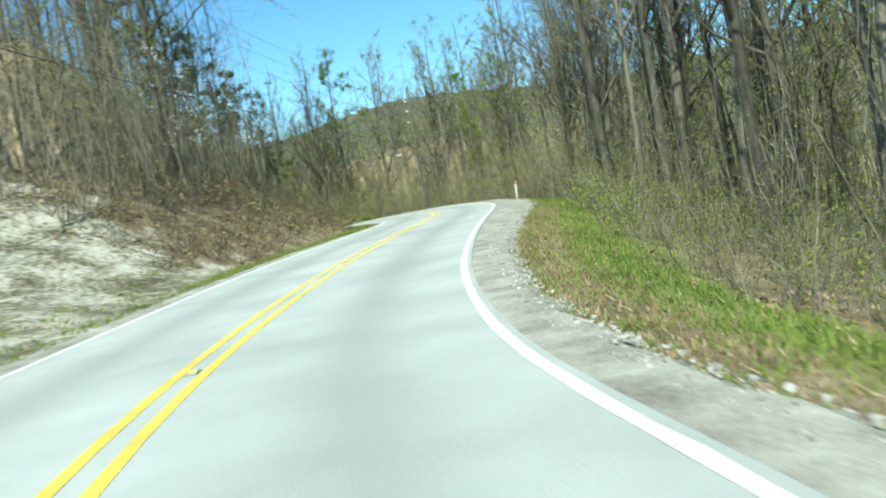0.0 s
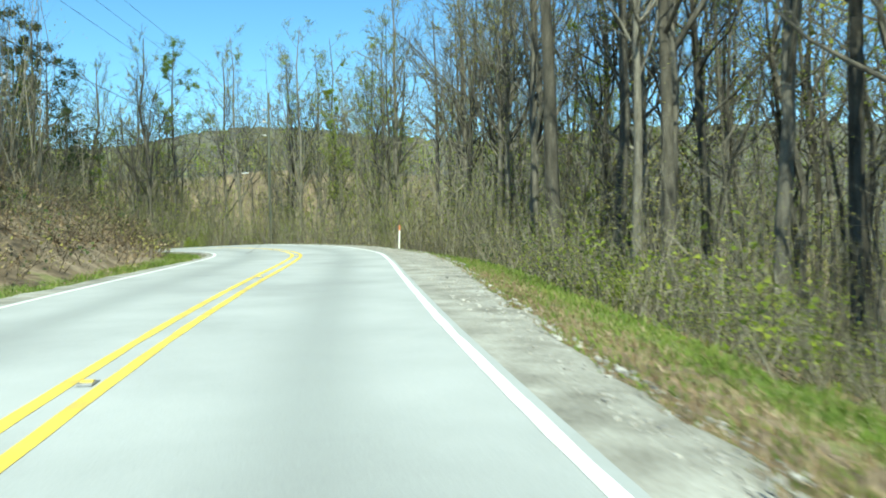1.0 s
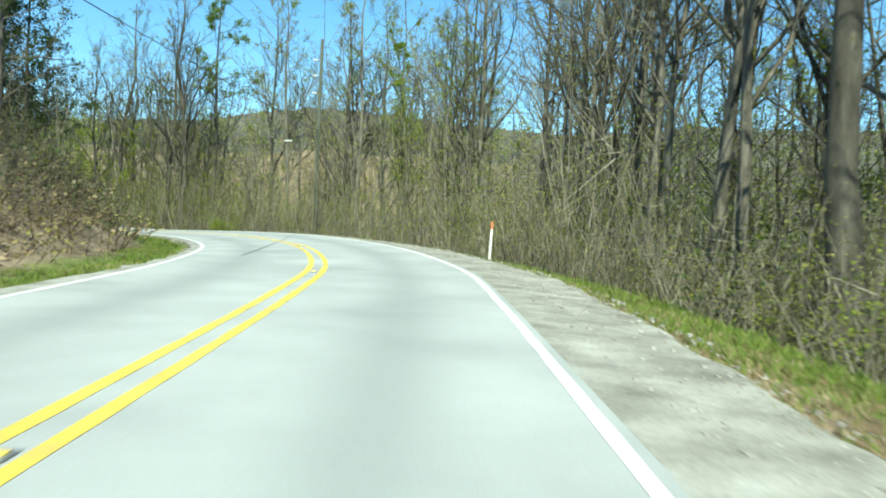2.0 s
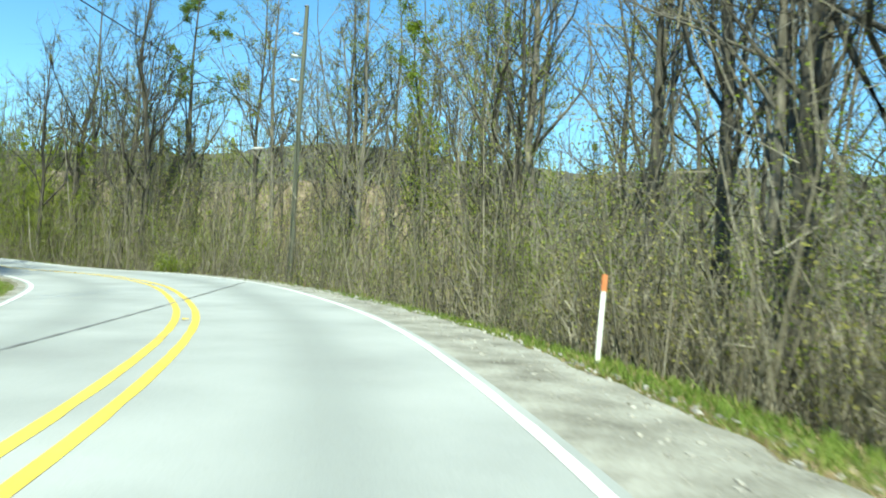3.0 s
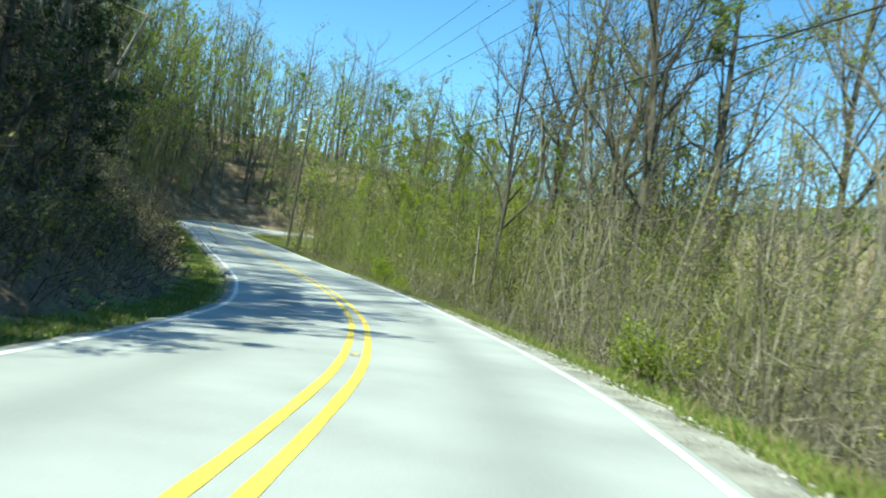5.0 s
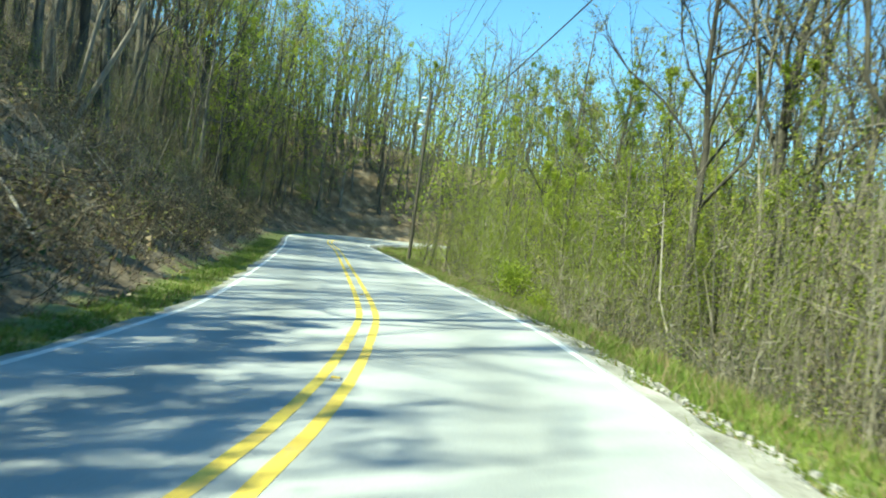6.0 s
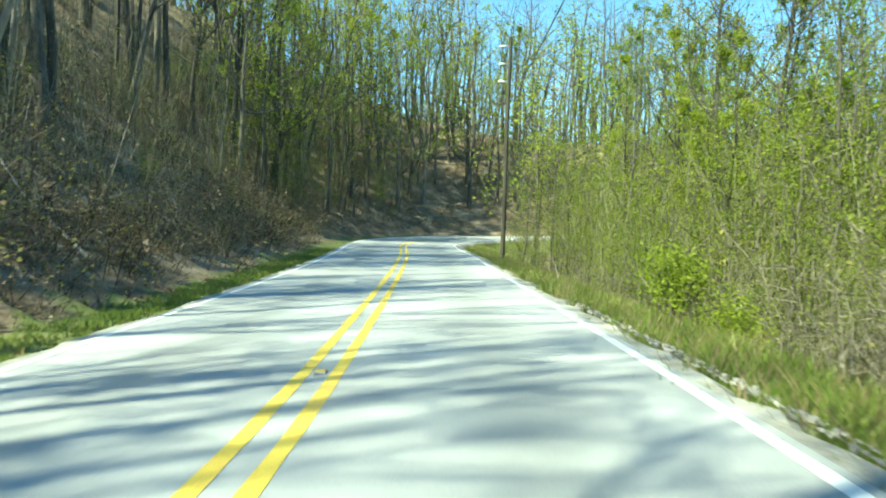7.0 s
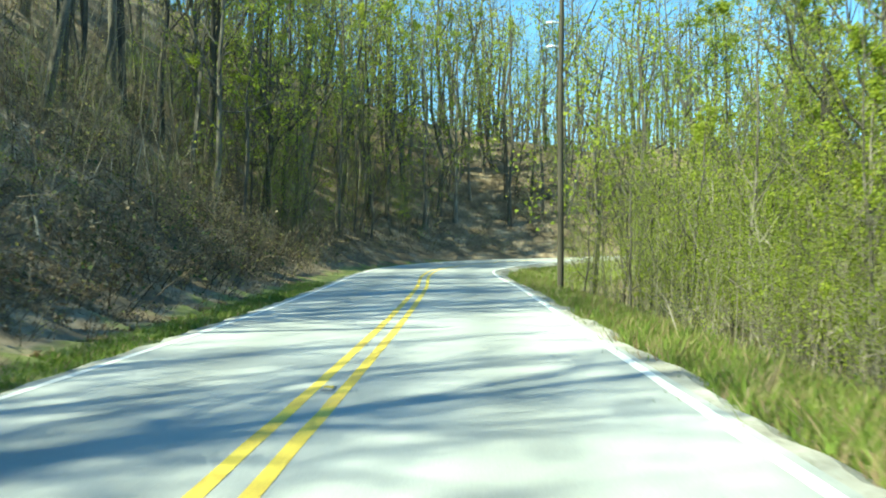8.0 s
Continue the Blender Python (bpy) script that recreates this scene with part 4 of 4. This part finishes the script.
def pebbles():
    g = np.random.default_rng(9)
    pile = Pile()
    box = np.array([(-1, -1, -1), (1, -1, -1), (1, 1, -1), (-1, 1, -1), (-1, -1, 1), (1, -1, 1), (1, 1, 1), (-1, 1, 1)]) * 0.6
    q = np.array([(0, 1, 5, 4), (1, 2, 6, 5), (2, 3, 7, 6), (3, 0, 4, 7), (4, 5, 6, 7)])
    for _ in range(6000):
        s = g.uniform(0, 110)
        l = 3.4 + (shoulder(s) + 0.3) * g.uniform(0.1, 1.1)
        p, _a = at_road(s, l, -0.02 - 0.035 * max(l - 3.4, 0))
        r = 0.010 + 0.03 * g.uniform() ** 4
        pile.add((box + g.normal(size=(8, 3)) * 0.18) * r * (1, 1, 0.7) + np.array(p), q)
    return tagged(pile.build("loose_stones", [PEBBLE]), "loose crushed stones strewn over the gravel shoulder", "gravel", kind="stuff")


pebbles()


# ---- fallen and leaning wood ----
def dead_wood(name, a, b, r, label, twigs=4, seed=0):
    g = np.random.default_rng(seed)
    a, b = np.array(a, float), np.array(b, float)
    pile = Pile()
    mid = (a + b) / 2 + g.normal(size=3) * 0.05 * np.linalg.norm(b - a)
    pile.add(*tube([a, mid, b], [r, r * 0.8, r * 0.35], 6))
    for _ in range(twigs):
        c = a + (b - a) * g.uniform(0.4, 0.95)
        pile.add(*tube([c, c + g.normal(size=3) * 0.5 + (0, 0, 0.4)], [r * 0.35, r * 0.1], 4))
    return tagged(pile.build(name, [PALE], True), label, "dead wood")


def on_ground(s, l, lift=0.05):
    p, _a = at_road(s, l)
    return (p.x, p.y, float(ground_height(p.x, p.y)[0]) + lift)


dead_wood("dead_tree", on_ground(118, -11.5, -0.3), (-38.6, 97.8, 14.5), 0.13, "pale leaning dead tree trunk on the hillside", 6, 1)
dead_wood("dead_tree", on_ground(123, -13, -0.3), (-44.5, 99.5, 17), 0.12, "pale leaning dead tree trunk on the hillside", 6, 2)
dead_wood("dead_tree", on_ground(105, 9.4, -0.3), (-21.3, 105.0, 6.2), 0.04, "thin pale bare trunk leaning among the roadside saplings", 7, 5)
dead_wood("dead_tree", on_ground(108, 11.5, -0.3), (-20.4, 107.4, 14.5), 0.06, "thin pale bare trunk leaning among the roadside saplings", 7, 6)
dead_wood("fallen_branch", on_ground(123, 5.3, 0.0), tuple(np.array(on_ground(123, 5.3, 0.0)) * 0.35 + np.array((-36.1, 113.2, 3.75)) * 0.65), 0.022, "pale forked stick propped in the verge grass", 2, 7)
for k, (s, l0, l1, ds) in enumerate(((100, -6.5, -9, 2.5), (107, -5.8, -8, -2), (113, -6.2, -10, 3), (92, 7.6, 9.5, 3.0), (99, 7.2, 8.6, -2.4), (88, 8.0, 10, 2.2), (112, -8, -11, 4), (30, 7.8, 10, 3))):
    dead_wood("fallen_branch", on_ground(s, l0), on_ground(s + ds, l1, 0.3), 0.045, "pale fallen branch lying in the undergrowth", 4, k)
for k in range(22):
    s, l = 96 + 1.75 * k + random.uniform(-0.6, 0.6), -random.uniform(7.2, 13)
    dead_wood("dead_branch", on_ground(s, l, 0.02), on_ground(s + random.uniform(-1.6, 1.6), l + random.uniform(-1.8, 1.2), random.uniform(0.1, 0.9)), random.uniform(0.02, 0.04),
              "grey dead branch caught in the vines on the bank", 5, 40 + k)


# ---- marker post, reflectors, poles and lines ----
def marker_post(x, y):
    z = float(ground_height(x, y)[0])
    root = new("marker_post")
    bm = bmesh.new()
    bmesh.ops.create_cube(bm, size=1, matrix=Matrix.Translation((0, 0, 0.55)) @ Matrix.Diagonal((0.078, 0.03, 1.3, 1)))
    bmesh.ops.bevel(bm, geom=[e for e in bm.edges if abs(e.verts[0].co.z - e.verts[1].co.z) > 0.5], offset=0.012, segments=2, affect="EDGES")
    me = bpy.data.meshes.new("post_body")
    bm.to_mesh(me)
    me.materials.append(PLASTIC)
    child(new("post_body", me), root)
    bm = bmesh.new()
    bmesh.ops.create_cube(bm, size=1, matrix=Matrix.Translation((0, 0, 1.30)) @ Matrix.Diagonal((0.083, 0.036, 0.26, 1)))
    bmesh.ops.bevel(bm, geom=list(bm.edges), offset=0.012, segments=2, affect="EDGES")
    me = bpy.data.meshes.new("band")
    bm.to_mesh(me)
    me.materials.append(ORANGE)
    tagged(child(new("band", me), root), "orange reflective band")
    root.matrix_basis = pose(x, y, z - 0.12, 0, 2.5, 8)
    return tagged(root, "white plastic marker post with an orange top band", "marker post")


marker_post(5.22, 54.2)


def reflector(s):
    root = new("road_reflector")
    bm = bmesh.new()
    bmesh.ops.create_cube(bm, size=1, matrix=Matrix.Translation((0, 0, 0.008)) @ Matrix.Diagonal((0.12, 0.22, 0.016, 1)))
    bmesh.ops.bevel(bm, geom=[e for e in bm.edges if e.verts[0].co.z > 0 and e.verts[1].co.z > 0], offset=0.006, segments=1, affect="EDGES")
    me = bpy.data.meshes.new("casting")
    bm.to_mesh(me)
    me.materials.append(STEEL)
    child(new("casting", me), root)
    bm = bmesh.new()
    bmesh.ops.create_cube(bm, size=1, matrix=Matrix.Translation((0, 0, 0.022)) @ Matrix.Diagonal((0.09, 0.06, 0.016, 1)))
    me = bpy.data.meshes.new("lens")
    bm.to_mesh(me)
    me.materials.append(YELLOW)
    child(new("lens", me), root)
    p, a = at_road(s, 0.0, 0.001)
    root.matrix_basis = pose(p.x, p.y, p.z, 0, 0, a)
    return tagged(root, "low steel and yellow reflector set between the centre lines", "road reflector", group="centre line reflectors")


for k in range(-1, 10):
    reflector(55.6 + 11.8 * (k - 4))


def arr_part(name, v, q, mat, parent, label=""):
    ob = child(quads_object(name, v, q, [mat], None, True), parent)
    return tagged(ob, label)


def utility_pole(x, y, z0, top, side, mat, heights, label):
    """A wooden pole with stand-off brackets and insulators on one side. side: plan direction of the brackets."""
    root = new("utility_pole")
    root.matrix_basis = pose(x, y, z0)
    h = top - z0
    n = 9
    arr_part("shaft", *tube([(0.02 * math.sin(k), 0, -0.8 + (h + 0.8) * k / (n - 1)) for k in range(n)], np.linspace(0.125, 0.085, n), 10), mat, root)
    ends = []
    for zz in heights:
        d = Vector((side[0], side[1], 0)).normalized()
        z = zz - z0
        arm = arr_part("bracket", *tube([(0, 0, z), (d.x * 0.28, d.y * 0.28, z + 0.02), (d.x * 0.55, d.y * 0.55, z + 0.03)], [0.03, 0.028, 0.025], 8), STEEL, root)
        o = Vector((d.x * 0.5, d.y * 0.5, z + 0.03))
        pile = Pile()
        pile.add(*tube([tuple(Vector((0, 0, z + 0.03)) + d * u) for u in (0.22, 0.30, 0.305, 0.38, 0.385, 0.46, 0.465, 0.58)], [0.03, 0.035, 0.065, 0.065, 0.04, 0.065, 0.065, 0.03], 10))
        ins = pile.build("insulator", [PORCELAIN], True)
        ins.parent = arm
        tagged(ins, "white porcelain insulator")
        ends.append(Vector((x, y, z0)) + Vector((d.x * 0.6, d.y * 0.6, z + 0.03)))
    pile = Pile()
    pile.add(*tube([(0, 0, h - 0.02), (0, 0, h + 0.04)], [0.108, 0.03], 10))
    child(pile.build("pole_cap", [STEEL], True), root)
    tagged(root, label, "utility pole", group="utility poles")
    return ends


def line(name, a, b, sag, r, label, category):
    a, b = np.array(a), np.array(b)
    u = np.linspace(0, 1, 36)[:, None]
    p = a + (b - a) * u
    p[:, 2] -= 4 * sag * u[:, 0] * (1 - u[:, 0])
    v, q = tube(p, np.full(36, r), 5)
    return tagged(quads_object(name, v, q, [CABLE], None, True), label, category, group="overhead lines")


P1, P2, P0 = (-0.8, 77.2), (-46.95, 122.6), (-16.6, -1.2)
z1, z2, z0 = (float(ground_height(*p)[0]) for p in (P1, P2, P0))
e1 = utility_pole(*P1, z1, 13.6, (-0.8, -0.6), POLEGREY, (12.3, 11.4, 10.4), "silvered wooden utility pole with three white insulators")
e2 = utility_pole(*P2, z2, 14.6, (-0.85, -0.5), POLEWOOD, (14.1, 13.2, 12.3), "brown wooden utility pole with three white insulators")
e0 = utility_pole(*P0, z0, 14.0, (-0.8, 0.3), POLEWOOD, (13.5, 12.6, 11.7), "brown wooden utility pole among the trees")
P3 = (-100.0, 178.0)
z3 = float(ground_height(*P3)[0])
e3 = utility_pole(*P3, z3, z3 + 11, (-0.85, -0.5), POLEWOOD, (z3 + 10.5, z3 + 9.6, z3 + 8.7), "brown wooden utility pole far up the road")
for a, b in ((e0, e1), (e1, e2), (e2, e3)):
    for p, q in zip(a, b):
        line("power_line", p, q, 0.5, 0.008, "thin overhead power line between wooden poles", "power line")
for a, b, za, zb in ((P0, P1, 9.0, 8.3), (P1, P2, 8.0, 11.2), (P2, P3, 11.2, z3 + 7.4)):
    line("telephone_cable", (a[0], a[1], za), (b[0], b[1], zb), 0.7, 0.016, "black overhead telephone cable slung between poles", "cable")


def splice_case():
    c = np.array([-2.6, 78.95, 7.83])
    d = np.array([P2[0] - P1[0], P2[1] - P1[1], 1.2])
    d /= np.linalg.norm(d)
    root = new("cable_splice_case")
    v, q = tube([c + d * k for k in (-0.36, -0.33, -0.3, 0.3, 0.33, 0.36)], [0.02, 0.045, 0.05, 0.05, 0.045, 0.02], 12)
    arr_part("case", v - c, q, PORCELAIN, root)
    for k in (-0.2, 0.2):
        v, q = tube([d * (k - 0.02), d * (k + 0.02)], [0.055, 0.055], 12)
        arr_part("clamp", v, q, STEEL, root)
    root.matrix_basis = Matrix.Translation(c)
    return tagged(root, "white cylindrical splice case hanging on the telephone cable", "splice case")


splice_case()


def shrub(x, y, size, turn, label):
    """A dense rounded shrub of many stems in full leaf."""
    g = np.random.default_rng(int(abs(x * 10)))
    stems, foliage = Pile(), Pile()
    tips = []
    for _ in range(16):
        a, r = g.uniform(0, 6.28), g.uniform(0.2, 1.0)
        t = np.array([math.cos(a) * r, math.sin(a) * r, g.uniform(0.9, 1.9) - 0.5 * r])
        stems.add(*tube([(0, 0, -0.2), t * (0.5, 0.5, 0.6), t], [0.03, 0.02, 0.008], 4))
        tips += [t, t * 0.8, t * 0.65 + (0, 0, 0.1)]
    c = np.array(tips)[g.integers(0, len(tips), 2400)] + g.normal(size=(2400, 3)) * 0.22
    c[:, 2] = np.maximum(c[:, 2], 0.1)
    foliage.leaves(c, 0.045, g)
    root = new("shrub")
    child(stems.build("branchwork", [TWIG], True), root)
    child(foliage.build("foliage", [FRESH]), root)
    root.matrix_basis = pose(x, y, float(ground_height(x, y)[0]) - 0.05, 0, 0, turn) @ Matrix.Diagonal((size, size, size, 1))
    return tagged(root, label, "shrub")


shrub(-26.1, 104.5, 0.85, 10, "dense bright green shrub at the edge of the verge")
shrub(-24.6, 103.9, 0.6, 80, "dense bright green shrub at the edge of the verge")
shrub(-6.9, 84.5, 0.8, 30, "rounded green shrub under the roadside trees")
shrub(7.6, 33.0, 0.9, 30, "low green shrub under the tall trees")
thin_dark_line((-1.9, 48.6), (-1.5, 68.6))
